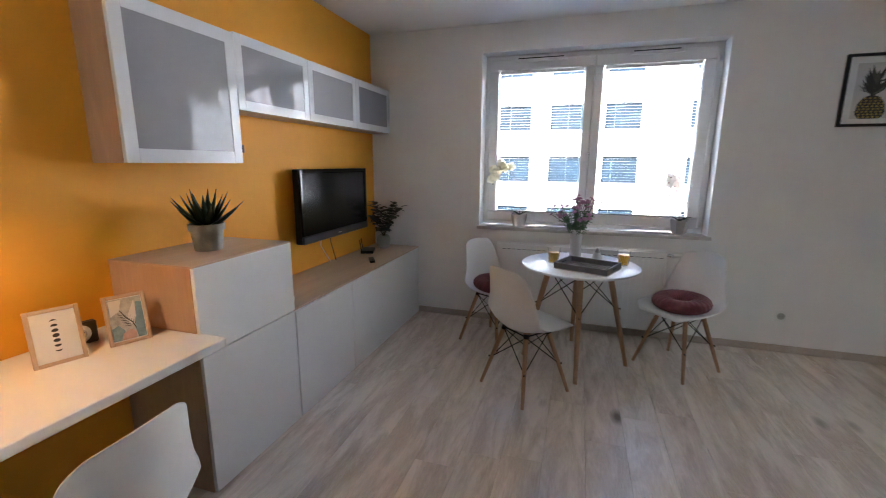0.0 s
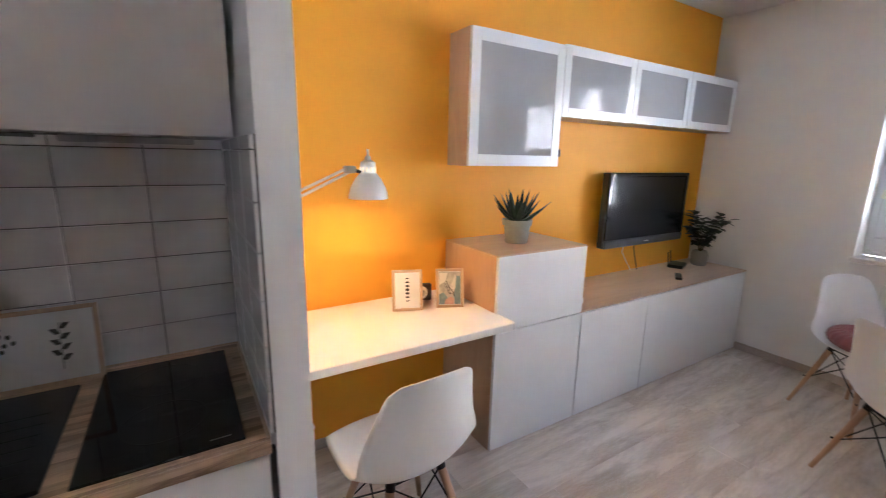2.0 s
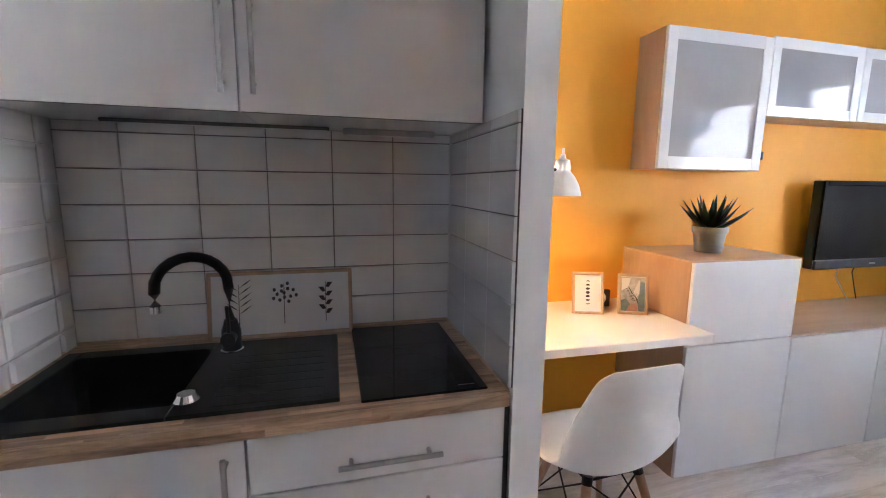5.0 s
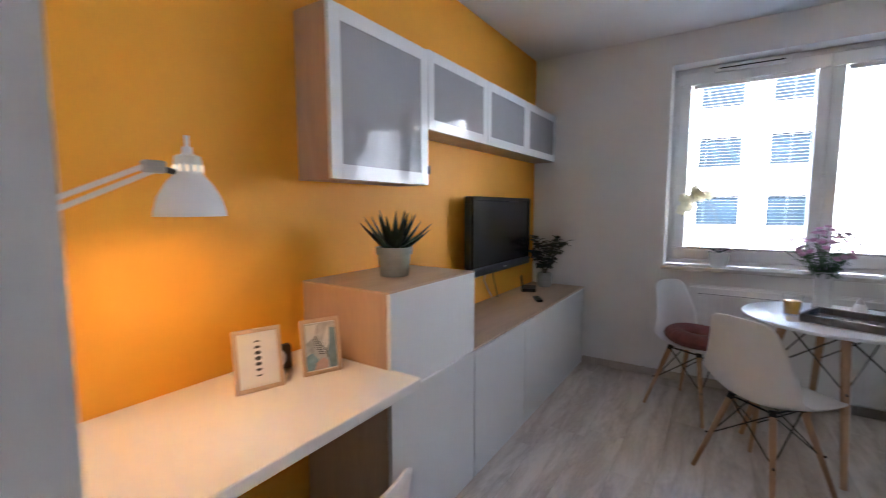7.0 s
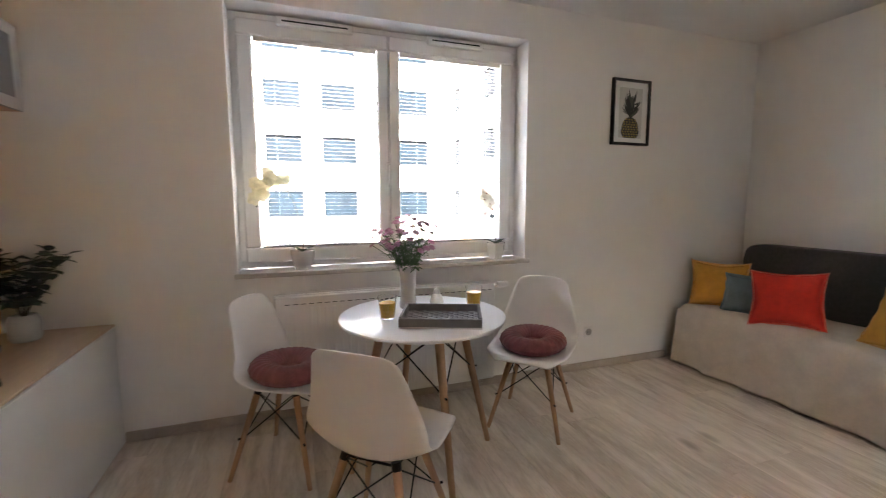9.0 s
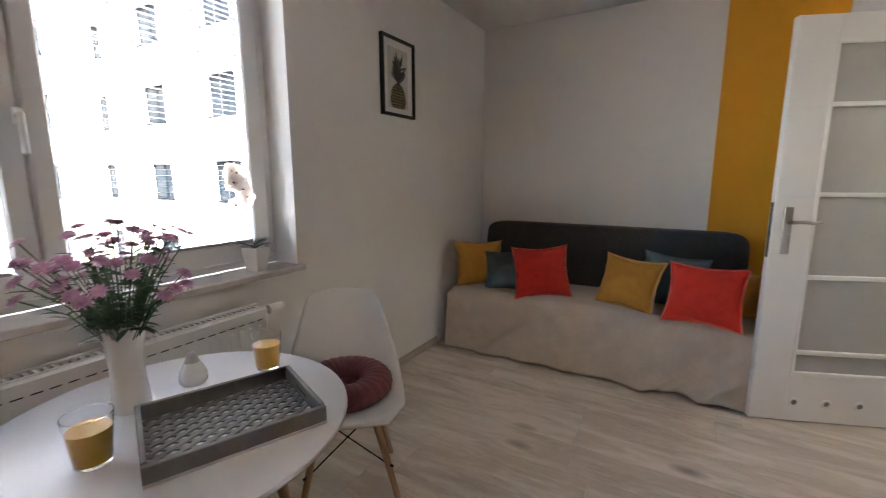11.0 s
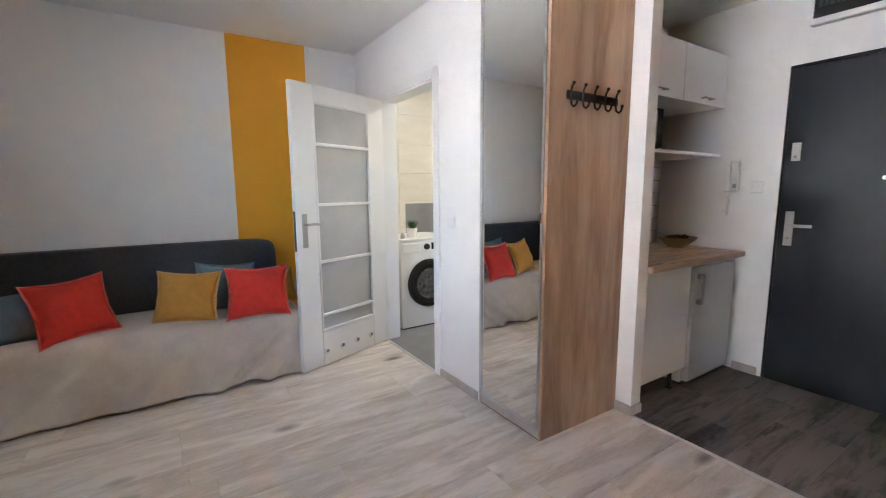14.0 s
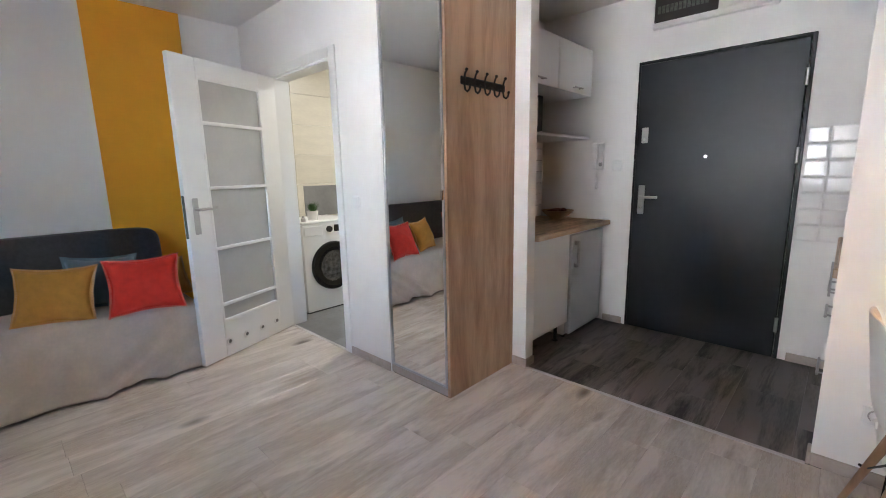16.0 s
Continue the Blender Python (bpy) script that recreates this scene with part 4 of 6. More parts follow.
# ---- round table ----
TX, TY, TZ = 0.095, 3.10, 0.735
tb = thing("round_table", "round white dining table on four beech legs", "table", (TX, TY, 0))
part("tabletop", bm_lathe([(0, TZ - 0.022), (0.385, TZ - 0.022), (0.397, TZ - 0.018), (0.402, TZ - 0.010), (0.401, TZ - 0.003), (0.396, TZ), (0, TZ)], 72), mat("white_table_lacquer", (0.82, 0.82, 0.82), 0.30, var=0.01), tb, "gloss white round top", 40)
dirs = [radians(a) for a in (-87, 3, 93, 183)]
tops_ = [Vector((0.20 * math.cos(a), 0.20 * math.sin(a), TZ - 0.022)) for a in dirs]
feet_ = [Vector((0.365 * math.cos(a), 0.365 * math.sin(a), 0)) for a in dirs]
for a, b in zip(tops_, feet_):
    part("leg", bm_rod(b, a, 0.014, 0.022, 14), M_LEG, tb, "tapered beech leg", 40)
for i in range(4):
    j = (i + 1) % 4
    for p, q in ((i, j), (j, i)):
        part("strut", bm_rod(feet_[p].lerp(tops_[p], 0.60), feet_[q].lerp(tops_[q], 0.97), 0.0036, seg=6), M_WIRE, tb, "black wire strut")
    part("bolt", bm_rod(feet_[i].lerp(tops_[i], 0.60), feet_[i].lerp(tops_[i], 0.60) + Vector((0.03 * math.cos(dirs[i]), 0.03 * math.sin(dirs[i]), 0)), 0.005, seg=8), M_WIRE, tb)

# things on the table
tray = thing("serving_tray", "grey wooden serving tray with a lattice bottom", "tray", (0.145, 2.965, TZ), -22)
tw, td, thk, th = 0.180, 0.140, 0.012, 0.044
part("base", bm_box(-tw, -td, 0.0, tw, td, 0.006), M_MAT_LIGHT, tray, "pale tray bottom")
for y0 in (-td, td - thk):
    part("side", bm_box(-tw, y0, 0.0062, tw, y0 + thk, th, 0.002), M_GREYWOOD, tray)
for x0 in (-tw, tw - thk):
    s = part("end", bm_box(x0, -td + thk, 0.0062, x0 + thk, td - thk, th + 0.004, 0.002), M_GREYWOOD, tray)
    part("grip", bm_box(x0 - 0.0005, -0.04, 0.020, x0 + thk + 0.0005, 0.04, 0.034, 0.004), M_INK, s, "dark grip slot")
for s in (-1, 1):
    for i in range(-7, 8):
        cx = i * 0.048
        a = math.atan2(0.62, 1.0) * s
        dx, dy = math.cos(a), math.sin(a)
        t0 = max((-tw + thk - cx) / dx if dx > 0 else -9, (-td + thk) / abs(dy))
        t1 = min((tw - thk - cx) / dx, (td - thk) / abs(dy))
        if t1 - t0 < 0.03:
            continue
        part("lattice_strip", bm_box(t0, -0.0055, 0, t1, 0.0055, 0.0035), M_GREYWOOD, tray).matrix_local = pose(cx, 0, 0.0062 + (0.0016 if s > 0 else 0), 0, 0, math.degrees(a))


def tumbler(x, y):
    g = thing("juice_glass", "clear tumbler three-quarters full of orange juice", "glass", (x, y, TZ), group="juice glasses")
    o = part("tumbler", bm_lathe([(0, 0.001), (0.031, 0.001), (0.033, 0.006), (0.044, 0.108), (0.0425, 0.108), (0.0315, 0.008), (0, 0.007)], 36), M_GLASS, g, smooth=40)
    part("juice", bm_lathe([(0, 0.0075), (0.031, 0.0085), (0.0388, 0.078), (0, 0.078)], 32), M_JUICE, g, "orange juice", 40)


tumbler(-0.085, 3.075)
tumbler(0.385, 3.145)
sh = thing("pepper_shaker", "white ceramic drop-shaped shaker with a steel top", "shaker", (0.215, 3.245, TZ))
part("body", bm_lathe([(0, 0), (0.030, 0), (0.036, 0.008), (0.036, 0.025), (0.028, 0.048), (0.019, 0.064), (0, 0.064)], 32), M_CERAMIC, sh, smooth=50)
part("cap", bm_lathe([(0.0195, 0.0635), (0.013, 0.080), (0.008, 0.090), (0.004, 0.092), (0, 0.089)], 28), M_STEEL, sh, "steel cap", 50)


def leaf_blade(bm, base, d, up, length, width, bend=0.0, n=5):
    """A pointed leaf from base along d, arched by bend, with a slight fold."""
    d, up = Vector(d).normalized(), Vector(up)
    side = d.cross(up).normalized()
    nrm = side.cross(d).normalized()
    L, C, R = [], [], []
    for i in range(n + 1):
        t = i / n
        w = width * math.sin(math.pi * min(1, t * 0.93 + 0.07)) ** 0.8
        p = Vector(base) + d * length * t + nrm * (bend * length * t * t)
        L.append(bm.verts.new(p + side * w / 2 + nrm * w * 0.12))
        C.append(bm.verts.new(p))
        R.append(bm.verts.new(p - side * w / 2 + nrm * w * 0.12))
    for i in range(n):
        bm.faces.new((L[i], C[i], C[i + 1], L[i + 1]))
        bm.faces.new((C[i], R[i], R[i + 1], C[i + 1]))


rng = random.Random(7)
vase = thing("flower_vase", "white ceramic vase with mauve daisies", "vase", (0.06, 3.245, TZ))
part("vase_body", bm_lathe([(0, 0), (0.040, 0), (0.043, 0.01), (0.036, 0.10), (0.040, 0.17), (0.050, 0.225), (0.047, 0.225), (0.035, 0.17), (0.03, 0.10), (0, 0.05)], 36), M_CERAMIC, vase, "white ceramic vase", 50)
leaves = bmesh.new()
tips = []
for i in range(60):
    a, r = rng.uniform(0, 2 * math.pi), 0.190 * math.sqrt(rng.uniform(0.01, 1))
    top = Vector((r * math.cos(a), r * math.sin(a), rng.uniform(0.38, 0.50) - r * 0.35))
    base = Vector((0.02 * math.cos(a), 0.02 * math.sin(a), 0.16))
    mid = base.lerp(top, 0.5) + Vector((0, 0, 0.03))
    part("stem", bm_tube([base, mid, top], 0.0016, 4), M_GREEN, vase)
    tips.append(top)
    for k in range(5):
        p = base.lerp(mid, rng.uniform(0.3, 1)) if k < 3 else mid.lerp(top, rng.uniform(0, 0.7))
        b = rng.uniform(0, 6.28)
        leaf_blade(leaves, p, (math.cos(b), math.sin(b), rng.uniform(-0.1, 0.8)), (0, 0, 1), rng.uniform(0.035, 0.06), 0.016, -0.2, 3)
part("foliage", leaves, M_GREEN, vase, "feathery green leaves")
for tip in tips:
    bm = bmesh.new()
    q = Vector((tip.x, tip.y, 0.22)).to_track_quat("Z", "Y")
    for ring, (L, el, n) in enumerate(((0.023, 0.25, 11), (0.016, 0.8, 8))):
        for k in range(n):
            a = 2 * math.pi * k / n + ring * 0.3
            d = q @ Vector((math.cos(a), math.sin(a), el))
            leaf_blade(bm, tip, d, q @ Vector((0, 0, 1)), L * rng.uniform(0.85, 1.1), 0.0095, -0.15, 2)
    part("daisy_head", bm, M_PINK, vase, "mauve daisy head")

# ---- radiator, socket, picture ----
rad = thing("radiator", "white panel radiator under the window", "radiator", (0.075, 3.70, 0.10))
part("front_panel", bm_box(-0.675, -0.075, 0, 0.675, -0.058, 0.655, 0.008), M_WHITE, rad)
part("back_panel", bm_box(-0.675, 0.0, 0, 0.675, 0.012, 0.655, 0.006), M_WHITE, rad)
for x in (-0.675, 0.655):
    part("side_cover", bm_box(x, -0.058, 0.01, x + 0.02, 0.0, 0.65, 0.003), M_WHITE, rad)
for i in range(30):
    x = -0.62 + i * 0.0428
    part("flute", bm_box(x, -0.0768, 0.05, x + 0.016, -0.0745, 0.585, 0.0012), M_WHITE, rad)
    part("slot", bm_box(x, -0.0756, 0.605, x + 0.028, -0.0748, 0.609), M_INK, rad)
for i in range(60):
    x = -0.652 + i * 0.0220
    part("grille_bar", bm_box(x, -0.056, 0.640, x + 0.010, -0.002, 0.653), M_WHITE, rad)
for y in (-0.062, -0.004):
    part("grille_edge", bm_box(-0.675, y, 0.650, 0.675, y + 0.006, 0.660, 0.002), M_WHITE, rad)
vl = part("valve", bm_rod((0.676, -0.03, 0.625), (0.715, -0.03, 0.625), 0.012), M_CHROME, rad, "chrome valve")
part("thermostat_head", bm_rod((0.712, -0.03, 0.625), (0.785, -0.03, 0.628), 0.021, 0.017, 18), M_WHITE, vl, "white thermostat head", 40)
part("pipe", bm_tube([(0.60, -0.03, 0.0), (0.60, -0.03, -0.03), (0.62, 0.0, -0.05), (0.63, 0.045, -0.05)], 0.008), M_CHROME, rad)
for x in (-0.5, 0.5):
    part("wall_bracket", bm_box(x, 0.012, 0.10, x + 0.03, 0.049, 0.60), M_WHITE, rad)


def socket(at, rz, name="power_socket", label="white round-insert wall socket"):
    s = thing(name, label, "socket", m=pose(*at, 0, 0, rz))
    part("plate", bm_box(-0.040, -0.010, -0.040, 0.040, 0, 0.040, 0.005), M_WHITE, s)
    if "socket" in name:
        part("insert", bm_rod((0, -0.0125, 0), (0, -0.009, 0), 0.026, seg=20), M_STEEL, s, "grey insert")
        for x in (-0.010, 0.010):
            part("pin_hole", bm_rod((x, -0.0132, 0), (x, -0.012, 0), 0.003, seg=8), M_INK, s)
    else:
        part("rocker", bm_box(-0.028, -0.014, -0.028, 0.028, -0.009, 0.028, 0.003), M_WHITE, s)


socket((1.597, YN, 0.292), 0)
socket((1.588, YB, 1.115), 180, "light_switch", "white square light switch")
socket((0.600, YS, 1.324), 180, "light_switch", "white square light switch")
socket((-0.965, 0.245, 0.30), 180, "power_socket", "white wall socket with a plug in it")

pic = thing("wall_picture", "black-framed pineapple print hanging on the wall", "picture", (1.897, YN, 1.69))
pw, ph, pf = 0.172, 0.47, 0.018
bm = bm_box(-pw, -0.026, 0, -pw + pf, 0, ph, 0.002)
bm_box(pw - pf, -0.026, 0, pw, 0, ph, 0.002, bm=bm)
bm_box(-pw + pf, -0.0255, 0, pw - pf, 0, pf, 0.002, bm=bm)
bm_box(-pw + pf, -0.0255, ph - pf, pw - pf, 0, ph, 0.002, bm=bm)
part("frame", bm, M_BLACK, pic, "black frame")
pp = part("print", bm_box(-pw + pf, -0.010, pf, pw - pf, -0.006, ph - pf), M_PAPER, pic, "white print with margins")
flat_shape(pp, [(-0.105, 0.052), (0.105, 0.052), (0.105, 0.41), (-0.105, 0.41)], mat("pale_print_ground", (0.62, 0.60, 0.57), 0.7), -0.0102, "print_ground")
body = [(0.085 * math.cos(2 * math.pi * k / 28) * (1.0 if math.sin(2 * math.pi * k / 28) < 0 else 0.92), max(0.052, 0.115 + 0.088 * math.sin(2 * math.pi * k / 28))) for k in range(28)]
flat_shape(pp, body, M_INK, -0.0106, "fruit_outline")
for row in range(8):
    z = 0.062 + row * 0.0175
    half = 0.078 * math.sqrt(max(0.05, 1 - ((z - 0.115) / 0.095) ** 2))
    n = max(2, int(half * 2 / 0.024))
    for i in range(n):
        x = -half + (i + 0.5 + (0.25 if row % 2 else -0.25) * 0.6) * 2 * half / n
        flat_shape(pp, [(x - 0.0095, z), (x, z - 0.008), (x + 0.0095, z), (x, z + 0.008)], M_YELLOWINK, -0.0110, "scale")
for k in range(36):
    a = radians(rng.uniform(-72, 72))
    z0 = rng.uniform(0.195, 0.29)
    L = rng.uniform(0.09, 0.15) * (1 - abs(a) * 0.25)
    s, c = math.sin(a), math.cos(a)
    wdt = 0.015
    zt = min(0.405, z0 + L * c)
    flat_shape(pp, [(-wdt * c * 0.7, z0), (L * 0.55 * s - wdt * c, z0 + L * 0.45 * c), (L * s, zt), (L * 0.55 * s + wdt * c, z0 + L * 0.45 * c - 0.004), (wdt * c * 0.7, z0)],
               (M_INK, M_INK, M_INK, M_INKGREY)[k % 4], -0.0112 - 0.00008 * k, "crown_leaf")


# ---- orchids on the sill ----
def orchid(x, y, petal, flip, hexa):
    o = thing("potted_orchid", "faded orchid in a white faceted pot on the sill", "plant", (x, y, WZ0), group="orchids on the sill")
    rr = 0.060
    part("pot", bm_lathe([(0, 0), (rr * 0.80, 0), (rr * 1.02, 0.056), (rr * 1.16, 0.112), (rr * 1.04, 0.112), (rr * 0.92, 0.06), (0, 0.05)], 32, sides=6 if hexa else None), M_CERAMIC, o, "white ceramic pot", None if hexa else 40)
    part("bark", bm_lathe([(0, 0.098), (rr * 0.9, 0.095), (rr * 0.9, 0.085)], 20), M_SOIL, o)
    bm = bmesh.new()
    for a, L in ((0.3, 0.105), (2.7, 0.11), (4.2, 0.085), (5.4, 0.08)):
        leaf_blade(bm, (0, 0, 0.10), (math.cos(a), math.sin(a), 0.75), (0, 0, 1), L, 0.046, -0.35, 5)
    part("leaf", bm, M_ALOE, o, "dark broad leaves")
    P = [(0, 0, 0.10), (0.006 * flip, 0, 0.20), (-0.03 * flip, 0.0, 0.36), (-0.09 * flip, -0.01, 0.485), (-0.165 * flip, -0.02, 0.52), (-0.235 * flip, -0.025, 0.455)] if not hexa else \
        [(0, 0, 0.10), (-0.015, 0, 0.20), (-0.035, 0, 0.32), (-0.07, -0.01, 0.44), (-0.10, -0.015, 0.47)]
    cp = catmull(P, 22)
    part("stem", bm_tube([Vector(p) for p in cp], 0.0026, 6), M_STEM, o, "arched brown stem", 50)
    heads = [(0.66, 0.03), (0.72, 0.0), (0.77, 0.03), (0.82, -0.02), (0.87, 0.025), (0.91, -0.03), (0.95, 0.01), (0.98, -0.05), (1.0, -0.02)]
    r2 = random.Random(3 if hexa else 5)
    for t, dz in heads:
        c = Vector(cp[int(t * 21)]) + Vector((r2.uniform(-0.03, 0.03) * (2.3 if hexa else 1.2) - (0.012 if hexa else 0.0), -0.02 + r2.uniform(-0.02, 0.02), dz + (0.0 if not hexa else -0.05 * (1 - t) * 6)))
        bm = bmesh.new()
        fdir = Vector((r2.uniform(-0.5, 0.5), -1, r2.uniform(-0.3, 0.2))).normalized()
        q = fdir.to_track_quat("Z", "Y")
        for k in range(5):
            a = 2 * math.pi * k / 5 + r2.uniform(-0.15, 0.15)
            d = q @ Vector((math.cos(a), math.sin(a), 0.18))
            leaf_blade(bm, c, d, q @ Vector((0, 0, 1)), r2.uniform(0.040, 0.052), 0.047, 0.15, 4)
        fl = part("blossom", bm, petal, o, "orchid blossom", 60)
        bm = bmesh.new()
        for k in range(3):
            a = 2 * math.pi * k / 3
            leaf_blade(bm, c + q @ Vector((0, 0, 0.006)), q @ Vector((math.cos(a), math.sin(a), 1.2)), q @ Vector((0, 0, 1)), 0.011, 0.008, 0.1, 2)
        part("lip", bm, M_MAROON if hexa else M_CREAMPETAL, fl)
    for k in range(3):
        bm = bmesh.new()
        bmesh.ops.create_icosphere(bm, subdivisions=2, radius=0.0065, matrix=Matrix.Translation(Vector(cp[-1]) + Vector((r2.uniform(-0.02, 0.02), -0.01, -0.035 - 0.022 * k))) @ Matrix.Diagonal((1, 1, 1.4, 1)))
        part("bud", bm, M_GREEN, o, "green bud", 60)


orchid(-0.435, 3.80, M_CREAMPETAL, 1, False)
orchid(0.845, 3.815, M_BLUSHPETAL, 1, True)

# ---- plants and small things on the cabinets ----
aloe = thing("potted_aloe", "spiky aloe in a grey-green zinc pot", "plant", (-1.600, 1.556, 1.024))
part("pot", bm_lathe([(0, 0), (0.058, 0), (0.060, 0.004), (0.070, 0.093), (0.077, 0.094), (0.079, 0.124), (0.074, 0.125), (0.071, 0.105), (0, 0.102)], 36), M_GREYPOT, aloe, "grey-green zinc pot", 40)
part("soil", bm_lathe([(0, 0.110), (0.070, 0.110), (0.070, 0.10)], 20), M_SOIL, aloe)
for k in range(22):
    a = k * 2.399
    t = k / 21
    el = 0.30 + 2.1 * t ** 1.2 + rng.uniform(-0.08, 0.12)
    L = 0.180 - 0.03 * t + rng.uniform(-0.02, 0.01)
    bm = bmesh.new()
    d = Vector((math.cos(a), math.sin(a), el)).normalized()
    side = d.cross(Vector((0, 0, 1))).normalized()
    nrm = side.cross(d)
    rings = []
    for i in range(7):
        s = i / 6
        w = 0.0215 * (1 - s ** 1.8) * (0.75 + 0.6 * s * (1 - s)) + 0.0008
        p = Vector((0.012 * math.cos(a), 0.012 * math.sin(a), 0.108)) + d * L * s + Vector((0, 0, 1)) * (0.03 * s * s)
        rings.append([bm.verts.new(p + side * w * math.cos(j * math.pi / 3) + nrm * w * 0.42 * math.sin(j * math.pi / 3) * (1 if j < 3 else 1.4)) for j in range(6)])
    for ra, rb in zip(rings, rings[1:]):
        for j in range(6):
            bm.faces.new((ra[j], ra[(j + 1) % 6], rb[(j + 1) % 6], rb[j]))
    bm.faces.new(rings[-1])
    part("leaf", bm, M_ALOE, aloe, "dark green pointed leaf", 60)

euc = thing("eucalyptus_plant", "leafy eucalyptus branches in a small grey pot", "plant", (-1.655, 3.575, 0.652))
part("pot", bm_lathe([(0, 0), (0.050, 0), (0.060, 0.018), (0.062, 0.085), (0.053, 0.112), (0.044, 0.120), (0.041, 0.112), (0, 0.095)], 32), M_STONEPOT, euc, "grey ceramic pot", 40)
bm = bmesh.new()
r3 = random.Random(11)
pts_leaf = []
for k in range(11):
    a = k * 2.399 + 0.4
    sp = r3.uniform(0.07, 0.20)
    top = Vector((sp * math.cos(a), sp * math.sin(a), r3.uniform(0.26, 0.42)))
    if top.x < -0.13:
        top.x = -0.13
    if top.y > 0.13:
        top.y = 0.13
    P = catmull([(0, 0, 0.09), tuple(top * 0.45 + Vector((0, 0, 0.09))), tuple(top)], 9)
    bm_tube([Vector(p) for p in P], 0.002, 5, bm)
    for i in range(2, 9):
        for s in (-1, 1):
            pts_leaf.append((Vector(P[i]), a + s * r3.uniform(0.7, 1.9)))
part("twig_cluster", bm, M_STEM, euc)
for p, a in pts_leaf:
    b = bmesh.new()
    leaf_blade(b, p, (math.cos(a), math.sin(a), r3.uniform(-0.3, 0.9)), (r3.uniform(-.3, .3), r3.uniform(-.3, .3), 1), r3.uniform(0.052, 0.076), r3.uniform(0.042, 0.058), -0.15, 4)
    part("leaf", b, M_EUC, euc, smooth=60)

rt = thing("wifi_router", "flat black router with two stub antennas", "router", (-1.70, 3.345, 0.652), 20)
bm = bm_box(-0.055, -0.085, 0, 0.055, 0.085, 0.026, 0.010, seg=3)
part("case", bm, M_BLACK, rt, smooth=40)
for y in (-0.06, 0.03):
    part("antenna", bm_rod((-0.05, y, 0.02), (-0.062, y - 0.01, 0.12), 0.0045, 0.0035, 8), M_BLACK, rt)
rm = thing("remote_control", "black remote control lying on the cabinet top", "remote", (-1.505, 3.03, 0.652), 32)
part("case", bm_box(-0.022, -0.075, 0, 0.022, 0.075, 0.018, 0.006, seg=2), M_BLACK, rm, smooth=40)
for i in range(8):
    for j in range(3):
        part("key", bm_box(-0.015 + j * 0.0115, -0.06 + i * 0.014, 0.0175, -0.008 + j * 0.0115, -0.052 + i * 0.014, 0.0195), M_INKGREY, rm)
ps = thing("power_strip", "small white socket strip fixed to the cabinet side", "socket", (-1.43, 1.868, 0.70))
part("case", bm_box(-0.03, -0.008, -0.035, 0.03, 0.028, 0.035, 0.005), M_WHITE, ps)
part("plug", bm_box(-0.014, 0.028, -0.028, 0.014, 0.055, 0.004, 0.004), M_WHITE, ps)
part("plug_top", bm_box(-0.02, -0.002, 0.036, 0.014, 0.024, 0.085, 0.004), M_STEEL, ps)

# ---- kitchenette ----
def bar_handle(parent, a, b, out, r=0.006):
    """A round bar pull between two points, held off the front along out."""
    a, b, out = Vector(a), Vector(b), Vector(out)
    bm = bm_rod(a + out, b + out, r, seg=10)
    d = (b - a) * 0.12
    for p in (a + d, b - d):
        bm_rod(p, p + out, r * 0.8, seg=8, bm=bm)
    part("handle", bm, M_STEEL, parent, "brushed steel bar handle", 40)


KY0, KY1, KS = YS + 0.002, KP - 0.001, -0.424
KF = -0.798
unit = thing("sink_cabinet", "white kitchen base cabinet under the sink", "cabinet", (KF, KY0, 0))
wdt = KS - KY0
part("body", bm_box(KX - KF + 0.004, 0, 0.10, -0.020, wdt - 0.001, 0.69), M_WHITE, unit)
dr = part("door", bm_box(-0.019, 0.002, 0.105, 0, wdt - 0.0025, 0.818, 0.002), M_GLOSSWHITE, unit, "gloss white door")
bar_handle(dr, (0, wdt - 0.037, 0.60), (0, wdt - 0.037, 0.79), (0.028, 0, 0))
part("plinth", bm_box(-0.07, 0, 0, -0.055, wdt - 0.001, 0.10), M_WHITE, unit)
unit = thing("drawer_cabinet", "white kitchen drawer cabinet under the hob", "cabinet", (KF, KS, 0))
wdt = KY1 - KS
part("body", bm_box(KX - KF + 0.004, 0.001, 0.10, -0.020, wdt, 0.818), M_WHITE, unit)
for z0, z1 in ((0.682, 0.818), (0.396, 0.678), (0.105, 0.392)):
    dr = part("drawer_front", bm_box(-0.019, 0.0025, z0, 0, wdt - 0.002, z1, 0.002), M_GLOSSWHITE, unit, "gloss white drawer front")
    zc = z1 - 0.085 if z1 > 0.8 else z1 - 0.07
    bar_handle(dr, (0, 0.185, zc), (0, 0.415, zc), (0.028, 0, 0))
part("plinth", bm_box(-0.07, 0.001, 0, -0.055, wdt, 0.10), M_WHITE, unit)
part("filler", bm_box(-0.019, wdt + 0.0, 0.105, -0.004, wdt + 0.012, 0.818), M_INK, unit)

# worktop round the two openings, in glued staves on the top
WT0, WT1 = 0.823, 0.862
SX0, SX1, SY0, SY1 = -1.243, -0.822, -0.945, -0.232
wt = thing("worktop", "butcher-block patterned kitchen worktop", "worktop", (0, 0, 0))
bm = bm_box(KX - 0.010, KY0, WT0, SX0 - 0.004, KY1, WT1 - 0.002)
bm_box(SX1 + 0.004, KY0, WT0, -0.776, KY1, WT1 - 0.002, 0.003, bm=bm)
bm_box(SX0 - 0.004, KY0, WT0, SX1 + 0.004, SY0 + 0.02, WT1 - 0.002, bm=bm)
bm_box(SX0 - 0.004, SY1 - 0.03, WT0, SX1 + 0.004, KY1, WT1 - 0.002, bm=bm)
